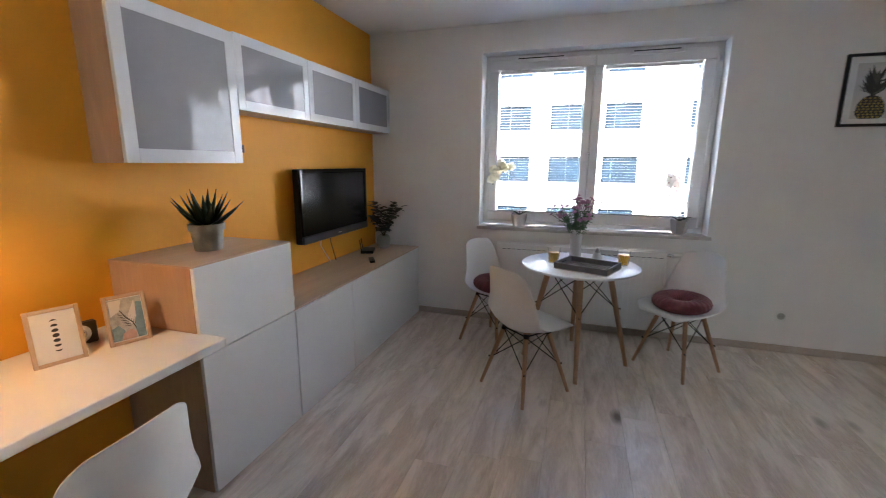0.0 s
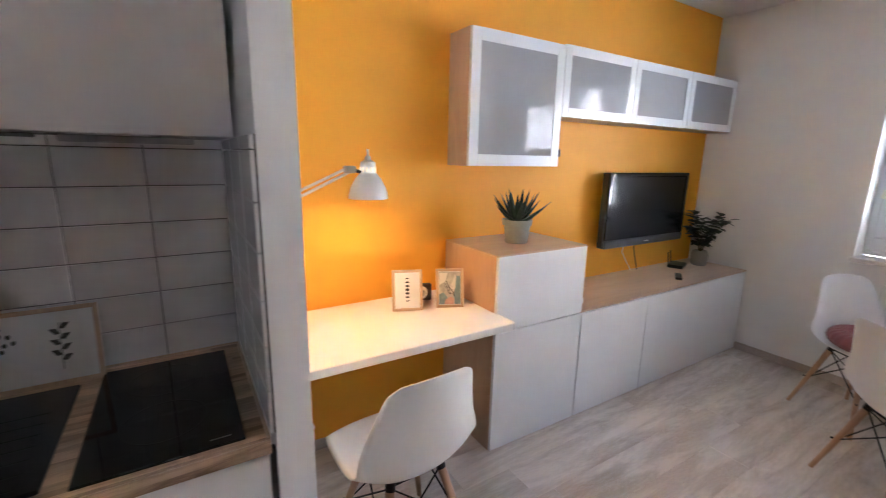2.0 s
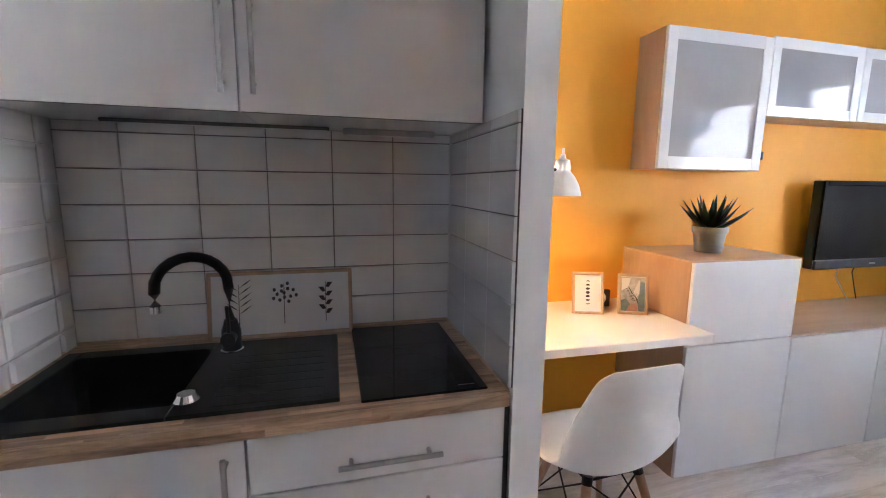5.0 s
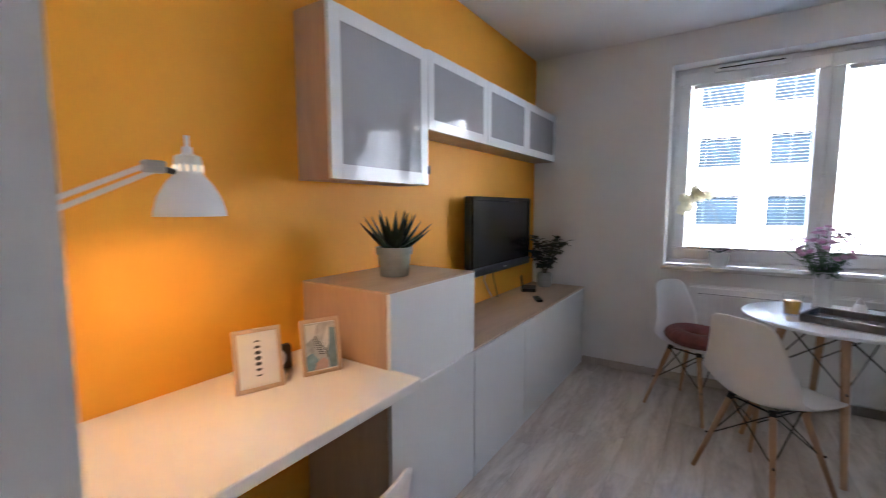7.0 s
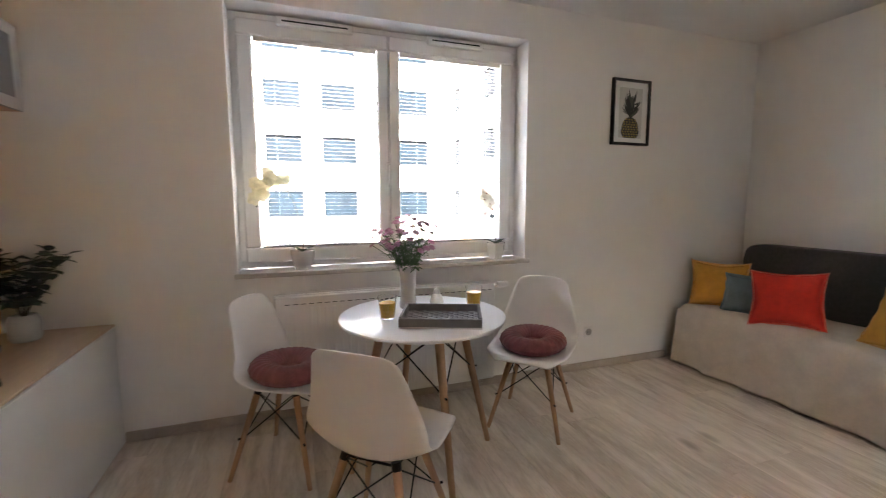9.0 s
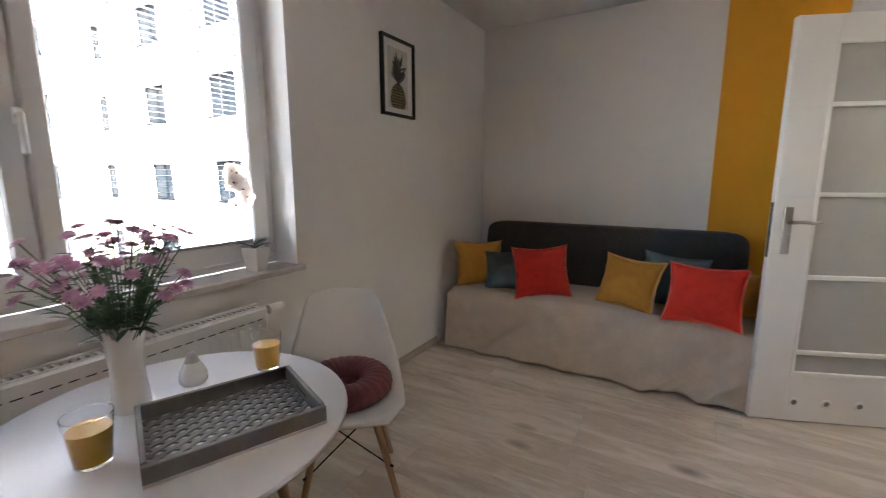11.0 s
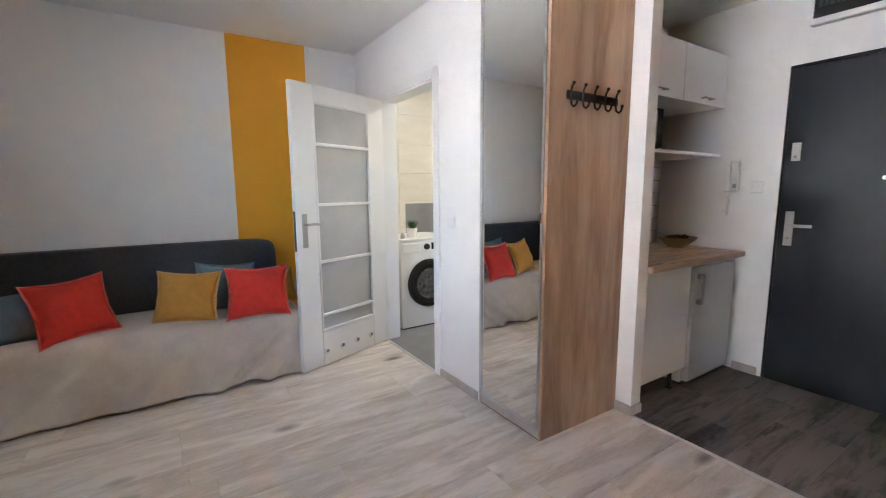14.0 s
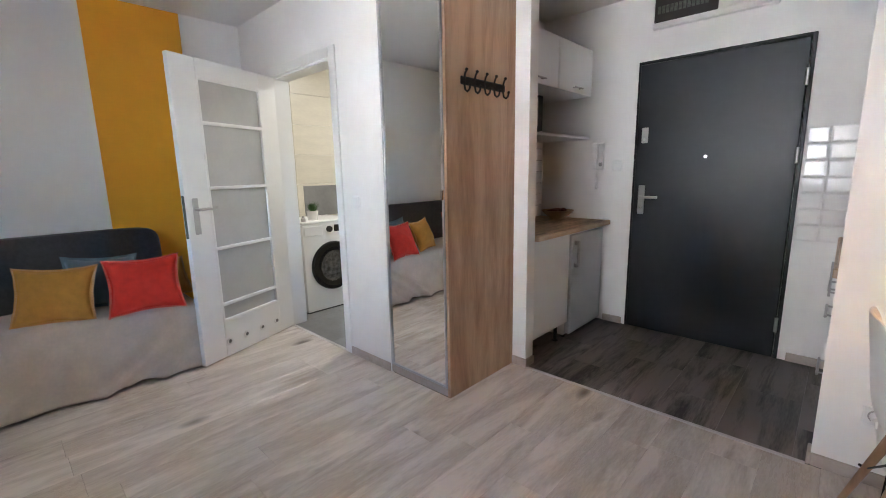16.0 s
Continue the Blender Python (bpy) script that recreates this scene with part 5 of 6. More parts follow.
part("slab", bm, M_BUTCHER_END, wt, "wood-patterned laminate slab")
r4 = random.Random(21)
def staves(parent, x0, x1, y0, y1, ztop, w=0.034, pick=None):
    x = x0
    while x < x1 - 0.004:
        xe = min(x + w, x1)
        y = y0 - r4.uniform(0, 0.3)
        while y < y1:
            ye = y + r4.uniform(0.22, 0.46)
            a, b = max(y, y0), min(ye, y1)
            if b - a > 0.01 and (pick is None or pick(x, xe, a, b)):
                part("stave", bm_box(x + 0.0002, a + 0.0002, ztop - 0.002, xe - 0.0002, b - 0.0002, ztop), M_BUTCHER, parent)
            y = ye
        x = xe


staves(wt, KX - 0.008, SX0 - 0.004, KY0, KY1, WT1)
staves(wt, SX1 + 0.004, -0.778, KY0, KY1, WT1, 0.0165)
staves(wt, SX0 - 0.004, SX1 + 0.004, KY0, SY0 - 0.001, WT1)
staves(wt, SX0 - 0.004, SX1 + 0.004, SY1 + 0.001, KY1, WT1)
for row in range(2):
    y = KY0 - r4.uniform(0, 0.3)
    while y < KY1:
        ye = y + r4.uniform(0.24, 0.5)
        a, b = max(y, KY0), min(ye, KY1)
        if b - a > 0.01:
            part("stave", bm_box(-0.7762, a + 0.0002, WT0 + 0.004 + row * 0.016, -0.7745, b - 0.0002, WT0 + 0.0198 + row * 0.016), M_BUTCHER, wt)
        y = ye
part("joint_seal", bm_box(KX - 0.011, KY0, WT1, KX + 0.006, KY1, WT1 + 0.006, 0.002), M_LIGHTWOOD, wt)
part("joint_seal", bm_box(KX + 0.006, KY1 - 0.008, WT1, -0.778, KY1, WT1 + 0.006, 0.002), M_LIGHTWOOD, wt)
part("joint_seal", bm_box(KX + 0.006, KY0, WT1, -0.778, KY0 + 0.008, WT1 + 0.006, 0.002), M_LIGHTWOOD, wt)

sink = thing("kitchen_sink", "black composite sink with a drainer, set in the worktop", "sink", (0, 0, 0))
BX0, BX1, BY0, BY1 = -1.195, -0.872, -0.905, -0.575
ZR = WT1 + 0.006
bm = bm_box(SX0, SY0, WT1 - 0.01, SX1, BY0, ZR, 0.003)
bm_box(SX0, BY1, WT1 - 0.01, SX1, SY1, ZR, 0.003, bm=bm)
bm_box(SX0, BY0, WT1 - 0.01, BX0, BY1, ZR, 0.0, bm=bm)
bm_box(BX1, BY0, WT1 - 0.01, SX1, BY1, ZR, 0.0, bm=bm)
part("rim", bm, M_SINK, sink)
ZB = WT1 - 0.165
bm = bm_box(BX0 - 0.001, BY0 - 0.001, ZB, BX1 + 0.001, BY1 + 0.001, ZR - 0.001)
bmesh.ops.delete(bm, geom=[f for f in bm.faces if f.normal.z > 0.9], context="FACES")
bmesh.ops.bevel(bm, geom=[e for e in bm.edges if not e.is_boundary], offset=0.02, segments=3, affect="EDGES", profile=0.5)
bmesh.ops.solidify(bm, geom=bm.faces[:], thickness=-0.005)
part("basin", bm, M_SINK, sink, "deep black basin")
for i in range(7):
    x = -1.13 + i * 0.045
    part("drain_rib", bm_box(x, BY1 + 0.075, ZR, x + 0.018, SY1 - 0.035, ZR + 0.0022, 0.001), M_SINK, sink)
part("overflow_knob", bm_lathe([(0, 0.016), (0.018, 0.014), (0.022, 0.006), (0.026, 0.0)], 24, at=(-0.894, -0.555, ZR)), M_CHROME, sink, "chrome pop-up knob", 50)

tap = thing("kitchen_tap", "matt black swan-neck kitchen tap", "tap", (-1.172, -0.520, ZR))
part("foot_ring", bm_lathe([(0.030, 0), (0.030, 0.004), (0.026, 0.007), (0, 0.007)], 28), M_CHROME, tap, "chrome foot ring", 40)
part("body", bm_lathe([(0.026, 0.0072), (0.025, 0.06), (0.020, 0.075), (0.016, 0.09), (0, 0.09)], 28), M_BLACK, tap, smooth=40)
arc = [(0, 0, 0.085), (0, 0, 0.18)] + [(0.02 * (1 - math.cos(a)), -0.083 * (1 - math.cos(a)), 0.190 + 0.082 * math.sin(a)) for a in [math.pi * k / 12 for k in range(1, 12)]] + [(0.04, -0.166, 0.182), (0.04, -0.166, 0.148)]
part("spout", bm_tube(arc, 0.0135, 14), M_BLACK, tap, "black arched spout", 50)
part("aerator", bm_rod((0.04, -0.166, 0.149), (0.04, -0.166, 0.131), 0.0138, seg=16), M_CHROME, tap, "chrome outlet", 40)
bm = bm_rod((0.0, 0.0, 0.045), (0.046, 0.0, 0.045), 0.019, seg=18)
bm_tube([(0.036, 0, 0.05), (0.038, 0.002, 0.09), (0.052, 0.004, 0.14)], 0.005, 8, bm)
part("lever", bm, M_BLACK, tap, smooth=40)

hob = thing("hob", "narrow black glass induction hob", "hob", (0, 0, 0))
part("glass_plate", bm_box(-1.282, -0.187, WT1 + 0.0006, -0.797, 0.106, WT1 + 0.007, 0.002), M_BLACKGLOSS, hob)
part("mark", bm_box(-0.823, 0.040, WT1 + 0.0070, -0.820, 0.080, WT1 + 0.0074), M_STEEL, hob)
for cx in (-1.16, -0.95):
    bm = bm_lathe([(0.082, 0), (0.084, 0.0003), (0.086, 0)], 40, at=(cx, -0.043, WT1 + 0.0071))
    part("zone_ring", bm, mat("faint_zone_print", (0.010, 0.010, 0.011), 0.2), hob)

f, pr = photo_frame("long wood-framed print of three plant sprigs behind the tap", (KX + 0.062, -0.395, WT1 + 0.001), 90, 0.425, 0.205, M_LIGHTWOOD, -8, 0.011)
for cx, kind in ((-0.125, 0), (0.005, 1), (0.13, 2)):
    flat_shape(pr, [(cx - 0.0012, 0.04), (cx + 0.0012, 0.04), (cx + 0.0008, 0.165), (cx - 0.0008, 0.165)], M_INKGREY, 0.0066, "stalk")
    for k in range(9 if kind == 0 else 14 if kind == 1 else 7):
        if kind == 0:
            s, z = (-1 if k % 2 else 1), 0.075 + k * 0.010
            x1, z1 = cx + s * 0.038, z + 0.028
            pts = [(cx, z), (cx + s * 0.02, z + 0.012), (x1, z1), (cx + s * 0.018, z + 0.016)]
        elif kind == 1:
            a = k * 2.399
            q = 0.035 * math.sqrt(k / 14)
            x1, z1 = cx + q * 1.1 * math.cos(a), 0.135 + q * math.sin(a)
            pts = [(x1 + 0.005 * math.cos(b), z1 + 0.006 * math.sin(b)) for b in [j * math.pi / 4 for j in range(8)]]
        else:
            s, z = (-1 if k % 2 else 1), 0.065 + k * 0.014
            pts = [(cx, z), (cx + s * 0.010, z - 0.002), (cx + s * 0.022, z + 0.014), (cx + s * 0.006, z + 0.014)]
        flat_shape(pr, pts, M_INKGREY if kind != 2 else M_INK, 0.0063 - 0.00005 * k, "sprig_leaf")


def kitchen_wall_unit(y0, y1, left):
    u = thing("kitchen_wall_cabinet", "gloss white kitchen wall cabinet with a long bar handle", "cabinet", (-1.005, y0, 1.50), group="kitchen wall cabinets")
    d = y1 - y0
    part("body", bm_box(KX + 1.005 + 0.002, 0.001, 0.0, -0.020, d - 0.001, 0.76), M_WHITE, u)
    dr = part("door", bm_box(-0.019, 0.002, -0.004, 0, d - 0.002, 0.758, 0.002), M_GLOSSWHITE, u, "gloss white door")
    y = d - 0.030 if left else 0.036
    bar_handle(dr, (0, y, 0.030), (0, y, 0.250), (0.030, 0, 0))


kitchen_wall_unit(KY0, -0.436, True)
kitchen_wall_unit(-0.436, KP - 0.001, False)
structure("wall_kitchen_soffit", bm_box(KX, KY0, 2.262, -1.03, KP - 0.001, CEIL - 0.001), M_WALL, "white soffit over the kitchen wall cabinets")
ul = thing("under_cabinet_light", "slim steel under-cabinet light strip, off", "lamp", (-1.265, -0.06, 1.50))
part("case", bm_box(-0.012, -0.14, -0.018, 0.012, 0.14, -0.0002, 0.003), M_ALU, ul)
part("diffuser", bm_box(-0.008, -0.13, -0.0205, 0.008, 0.13, -0.018), M_WHITE, ul)

# thin dark strip with a pale underside along the wall cabinets' lower face
prof = thing("light_profile", "long thin dark strip with a pale underside below the wall cabinets", "lamp", (-1.255, -0.53, 1.4998))
part("case", bm_box(-0.008, -0.29, -0.010, 0.008, 0.29, -0.0002, 0.002), M_GREYWOOD, prof)
part("diffuser", bm_box(-0.005, -0.285, -0.0115, 0.005, 0.285, -0.010), M_WHITE, prof)

# ---- second kitchen unit in the hall ----
k2 = thing("hall_base_cabinet", "white base cabinet on feet in the hall", "cabinet", (0.668, -0.325, 0))
part("body", bm_box(0.020, 0.001, 0.15, 0.56, 0.488, 0.838), M_WHITE, k2)
part("door", bm_box(0, 0.002, 0.155, 0.019, 0.488, 0.835, 0.002), M_FRONT, k2, "plain white door")
for x in (0.07, 0.5):
    for y in (0.05, 0.40):
        part("foot", bm_lathe([(0.022, 0), (0.024, 0.006), (0.014, 0.012), (0.014, 0.15)], 14, at=(x, y, 0)), M_BLACK, k2, "black plastic foot", 40)
fr = thing("fridge", "small silver-white under-counter fridge", "fridge", (0.655, -0.885, 0))
part("body", bm_box(0.050, 0, 0.03, 0.58, 0.545, 0.830, 0.006), M_WHITE, fr)
fd = part("door", bm_box(0, 0.001, 0.05, 0.047, 0.544, 0.818, 0.016, seg=3), mat("silver_lacquer", (0.52, 0.525, 0.53), 0.3, 0.3, var=0.02), fr, "silver door", 40)
bm = bm_box(-0.036, 0.478, 0.575, -0.022, 0.510, 0.775, 0.006)
bm_box(-0.024, 0.478, 0.575, 0.001, 0.510, 0.605, 0.004, bm=bm)
bm_box(-0.024, 0.478, 0.745, 0.001, 0.510, 0.775, 0.004, bm=bm)
part("handle", bm, M_STEEL, fd, "steel strap handle")
for y in (0.05, 0.49):
    part("foot", bm_rod((0.08, y, 0), (0.08, y, 0.032), 0.018), M_BLACK, fr)
    part("foot", bm_rod((0.52, y, 0), (0.52, y, 0.032), 0.018), M_BLACK, fr)
wt2 = thing("hall_worktop", "butcher-block patterned worktop over the fridge", "worktop", (0, 0, 0))
part("slab", bm_box(0.634, YS + 0.001, 0.840, 1.298, YT - 0.091, 0.874, 0.003), M_BUTCHER_END, wt2, "wood-patterned laminate slab")
staves(wt2, 0.637, 1.297, YS + 0.002, YT - 0.092, 0.8765)
bowl = thing("fruit_bowl", "shallow wooden bowl with dried cones", "bowl", (1.03, -0.80, 0.8765))
part("bowl_body", bm_lathe([(0, 0), (0.05, 0), (0.056, 0.004), (0.105, 0.045), (0.138, 0.078), (0.134, 0.080), (0.098, 0.050), (0.05, 0.012), (0, 0.010)], 40), M_WICKER, bowl, smooth=50)
r5 = random.Random(2)
for k in range(11):
    a, q = k * 2.399, 0.075 * math.sqrt(k / 11)
    bm = bmesh.new()
    bmesh.ops.create_icosphere(bm, subdivisions=2, radius=0.026, matrix=Matrix.Translation((q * math.cos(a), q * math.sin(a), 0.058 + 0.012 * r5.random())))
    for v in bm.verts:
        v.co += v.normal * r5.uniform(-0.004, 0.005)
    part("cone", bm, M_CONES, bowl)
SX = 0.846
shf = solid("wall_shelf", bm_box(SX, YS + 0.001, 1.545, 1.298, YT - 0.091, 1.565, 0.002), M_FRONT, "white open shelf under the wall cabinets", "shelf")
mw = thing("microwave", "black microwave oven on the shelf", "microwave", (0.875, -0.258, 1.565))
part("body", bm_box(0.02, 0, 0.008, 0.34, 0.385, 0.26, 0.006), M_BLACK, mw)
part("door", bm_box(0, 0.10, 0.012, 0.02, 0.384, 0.256, 0.004), M_BLACKGLOSS, mw, "dark glass door")
part("control_panel", bm_box(0, 0.002, 0.012, 0.02, 0.098, 0.256, 0.004), M_BLACK, mw)
part("door_handle", bm_rod((-0.02, 0.112, 0.04), (-0.02, 0.112, 0.23), 0.006), M_STEEL, mw)
for y in (0.04, 0.34):
    part("foot", bm_rod((0.05, y, 0), (0.05, y, 0.01), 0.012), M_BLACK, mw)
    part("foot", bm_rod((0.31, y, 0), (0.31, y, 0.01), 0.012), M_BLACK, mw)
for y0, y1 in ((YS + 0.002, -0.42), (-0.42, YT - 0.091)):
    u = thing("hall_wall_cabinet", "white top-hung wall cabinet in the hall", "cabinet", (SX, y0, 1.888), group="hall wall cabinets")
    d = y1 - y0
    part("body", bm_box(0.020, 0.001, 0, 0.45, d - 0.001, 0.355), M_WHITE, u)
    dr = part("door", bm_box(0, 0.0015, -0.002, 0.019, d - 0.0015, 0.357, 0.002), M_FRONT, u, "plain white door")
    bar_handle(dr, (0, d * 0.5 - 0.065, 0.035), (0, d * 0.5 + 0.065, 0.035), (-0.028, 0, 0))
ic = thing("intercom", "white wall intercom handset with a curly cord", "intercom", (0.757, YS, 1.40), 180)
part("base", bm_box(-0.045, -0.022, -0.11, 0.045, 0, 0.11, 0.006), M_WHITE, ic)
part("handset", bm_box(-0.040, -0.050, -0.105, 0.002, -0.023, 0.108, 0.010, seg=2), M_WHITE, ic)
part("keypad", bm_box(0.012, -0.025, -0.08, 0.036, -0.0225, -0.05), M_STONEPOT, ic)
cord = [(0.0 + 0.008 * math.cos(k * 1.3) - 0.01, -0.018 + 0.008 * math.sin(k * 1.3), -0.11 - 0.16 * math.sin(math.pi * k / 40)) for k in range(41)]
part("cord", bm_tube(cord, 0.0026, 6), M_WHITE, ic, smooth=60)
fb = thing("fuse_box", "white fuse box with a smoked flap over the door", "fuse box", (0.015, YS, 2.29), 180)
part("case", bm_box(-0.37, -0.055, 0, 0.37, 0, 0.235, 0.006), M_WHITE, fb)
part("smoked_flap", bm_box(-0.352, -0.064, 0.035, 0.045, -0.0552, 0.205, 0.004), mat("smoked_plastic", (0.06, 0.055, 0.055), 0.15), fb, "smoked plastic flap")
part("cover", bm_box(0.06, -0.062, 0.035, 0.352, -0.0552, 0.205, 0.004), M_WHITE, fb)
for k in range(12):
    part("breaker", bm_box(-0.33 + k * 0.027, -0.066, 0.09, -0.31 + k * 0.027, -0.0642, 0.14), M_INKGREY, fb)
pl = thing("wall_plug", "white plug with a looped cable at the wall", "plug", (-0.965, 0.245, 0.30), 180)
part("plug_body", bm_rod((0, -0.012, 0), (0, -0.055, 0), 0.021, 0.015, 16), M_WHITE, pl, smooth=40)
part("cable", bm_tube([(0, -0.055, 0), (0.0, -0.075, -0.02), (0.012, -0.06, -0.09), (0.03, -0.04, -0.17), (0.06, -0.03, -0.235), (0.12, -0.03, -0.262)], 0.0035, 8), M_WHITE, pl, smooth=60)

# ---- sofa ----
sofa = thing("sofa_bed", "charcoal fabric sofa bed under a beige throw", "sofa", (0, 0, 0))
part("seat_base", bm_box(2.42, 1.70, 0.06, 3.08, 3.62, 0.44, 0.03, seg=3), M_SOFA, sofa, smooth=40)
def back_pt(u, v):
    a = 2 * math.pi * u
    c, s = math.cos(a), math.sin(a)
    y = 2.665 + 0.955 * math.copysign(abs(c) ** 0.14, c)
    z = 0.60 + 0.335 * math.copysign(abs(s) ** (0.20 if s > 0 else 0.12), s)
    b = math.pi * (v - 0.5)
    k = abs(math.cos(b)) ** 0.35
    lean = (z - 0.27) * 0.14
    return (2.985 + lean + 0.055 * math.copysign(abs(math.sin(b)) ** 0.6, math.sin(b)), 2.665 + (y - 2.665) * (0.90 + 0.10 * k), 0.60 + (z - 0.60) * (0.90 + 0.10 * k))
bmx = bm_grid(back_pt, 72, 11, closed_u=True)
bmx.faces.new([v for v in bmx.verts[:72]][::-1])
bmx.verts.ensure_lookup_table()
bmx.faces.new([bmx.verts[i] for i in range(10 * 72, 11 * 72)])
part("backrest", bmx, M_SOFA, sofa, "padded charcoal backrest", 50)
for y in (1.78, 3.54):
    for x in (2.5, 3.0):
        part("foot", bm_rod((x, y, 0), (x, y, 0.065), 0.022), M_BLACK, sofa)


def throw_pt(u, v):
    """u along the seat (y), v from the back of the seat over the front edge to the hem."""
    y = 1.665 + 1.99 * u
    n1 = noise.noise(Vector((y * 2.2, v * 1.2, 3.0)))
    n2 = noise.noise(Vector((y * 6.0, v * 2.5, 9.0)))
    hem = 0.010 + 0.03 * max(0.0, noise.noise(Vector((y * 1.7 + 4.0, 0.3, 1.0)))) + 0.02 * math.exp(-((y - 2.05) / 0.12) ** 2)
    top = 0.478 + 0.012 * n1 + 0.005 * n2
    if v < 0.5:
        x = 2.985 - (2.985 - 2.43) * v / 0.5
        z = top - 0.012 * math.exp(-((v - 0.0) / 0.1) ** 2)
    elif v < 0.62:
        a = (v - 0.5) / 0.12 * math.pi / 2
        x = 2.43 - 0.055 * math.sin(a)
        z = top - 0.055 * (1 - math.cos(a))
    else:
        t = (v - 0.62) / 0.38
        z = (top - 0.055) * (1 - t) + hem * t
        fold = 0.020 * math.sin(y * 19 + 2.4 * n1 + t * 1.5) + 0.015 * n2
        drape = 0.0
        for yc, wd, am in ((2.25, 0.05, 0.10), (2.12, 0.035, 0.06), (1.95, 0.04, 0.07), (2.75, 0.06, 0.05), (3.35, 0.04, 0.05)):
            drape += am * math.exp(-((y - yc + 0.50 * (1 - t)) / wd) ** 2) * t * (1.2 - 0.4 * t)
        x = 2.375 - 0.03 * t - fold * t * 0.55 - drape * 0.5
    e = min(u, 1 - u)
    if e < 0.03:
        k = (0.03 - e) / 0.03
        z -= (0.05 * k * k) if v < 0.6 else 0.0
    return (x, y, z)


throw = part("throw_blanket", bm_grid(throw_pt, 150, 60), M_BLANKET, None, "", 70)
tagged(throw, "beige fleece throw draped over the sofa seat to the floor", "blanket")
def side_pt(u, v, y0, s):
    x = 2.375 + 0.62 * u
    z0 = 0.43
    hem = 0.03 + 0.02 * noise.noise(Vector((x * 6, y0, 2)))
    return (x, y0 + s * (0.006 + 0.012 * v * math.sin(x * 22 + y0)), z0 * (1 - v) + hem * v)
for y0, s in ((3.653, 1), (1.667, -1)):
    side = part("side_drop", bm_grid(lambda u, v: side_pt(u, v, y0, s), 40, 14), M_BLANKET, throw, smooth=70)
throw.modifiers.new("thickness", "SOLIDIFY").thickness = 0.006


def pillow(x, y, z, w, h, tilt, turn, roll, material, label):
    """A stuffed square pillow standing on its edge, with a flat whip-stitched border."""
    p = thing("throw_pillow", label, "pillow", m=pose(x, y, z, 0, 0, turn) @ pose(0, 0, 0, tilt, 0, 0) @ pose(0, 0, 0, 0, roll, 0), group="sofa pillows")
    def f(side):
        def g(u, v):
            a, b = 2 * u - 1, 2 * v - 1
            puff = (max(0.0, 1 - a ** 2) * max(0.0, 1 - b ** 2)) ** 0.55
            pinch = 1 - 0.17 * (1 - abs(a) ** 1.6) * abs(b) ** 2
            pinch2 = 1 - 0.15 * (1 - abs(b) ** 1.6) * abs(a) ** 2
            wr = 0.006 * noise.noise(Vector((a * 3 + x * 5, b * 3, side)))
            return (a * w / 2 * pinch2, side * (0.078 * puff + 0.0012) + wr * puff * 1.5, h / 2 + b * h / 2 * pinch)
        return g
    bm = bm_grid(f(1), 21, 21)
    bm_grid(f(-1), 21, 21, bm)
    bmesh.ops.remove_doubles(bm, verts=bm.verts, dist=0.0032)
    part("cover", bm, material, p, smooth=80)
    rim, st = bmesh.new(), bmesh.new()
    pts = []
    n = 36
    for i in range(4 * n):
        k, t = divmod(i, n)
        s = 2 * t / n - 1
        a, b = ((s, -1), (1, s), (-s, 1), (-1, -s))[k]
        pinch = 1 - 0.17 * (1 - abs(a) ** 1.6) * abs(b) ** 2
        pinch2 = 1 - 0.15 * (1 - abs(b) ** 1.6) * abs(a) ** 2
        base = Vector((a * w / 2 * pinch2, 0, h / 2 + b * h / 2 * pinch))
        out = Vector((a, 0, b)).normalized() * 0.020
        pts.append((base, base + out + Vector((0, 0.004 * math.sin(i * 0.7 + x * 9), 0))))
    va = [(rim.verts.new(q + Vector((0, 0.0015, 0))), rim.verts.new(r + Vector((0, 0.0012, 0))), rim.verts.new(r - Vector((0, 0.0012, 0))), rim.verts.new(q - Vector((0, 0.0015, 0)))) for q, r in pts]
    for i in range(len(va)):
        a, b = va[i], va[(i + 1) % len(va)]
        for j in range(3):
            rim.faces.new((a[j], a[j + 1], b[j + 1], b[j]))
    part("border", rim, material, p, "flat cloth border")
    if "teal" not in label:
        for i, (q, r) in enumerate(pts):
            bm_rod(q.lerp(r, 0.35) + Vector((0, -0.0022, 0)), r + Vector((0.001, -0.0022, 0)), 0.0011, seg=4, bm=st)
            bm_rod(q.lerp(r, 0.35) + Vector((0, 0.0022, 0)), r + Vector((0.001, 0.0022, 0)), 0.0011, seg=4, bm=st)
        part("whip_stitch", st, M_STITCH, p, "pale whip stitching")


# the front of a pillow faces -y of its own axes, turned to face the room (-x)
pillow(2.55, 3.45, 0.474, 0.37, 0.345, -20, -46, 2, M_MUSTARD, "mustard cotton pillow with whip-stitched edge, in the sofa corner")
pillow(2.52, 3.20, 0.472, 0.36, 0.30, -26, -76, -4, M_TEAL, "teal velvet pillow leaning on the sofa back")
pillow(2.47, 2.925, 0.474, 0.38, 0.355, -21, -62, -3, M_RED, "coral red cotton pillow with whip-stitched edge")
pillow(2.475, 2.41, 0.474, 0.37, 0.33, -22, -108, 3, M_MUSTARD, "mustard cotton pillow with whip-stitched edge")
pillow(2.66, 2.155, 0.472, 0.37, 0.335, -16, -96, 4, M_TEAL, "teal velvet pillow behind the red one")
pillow(2.34, 1.975, 0.474, 0.385, 0.345, -24, -99, 0, M_RED, "coral red cotton pillow with whip-stitched edge")

pillow(2.60, 1.775, 0.474, 0.27, 0.25, -18, -80, -4, M_MUSTARD, "mustard cotton pillow tucked beside the open door")

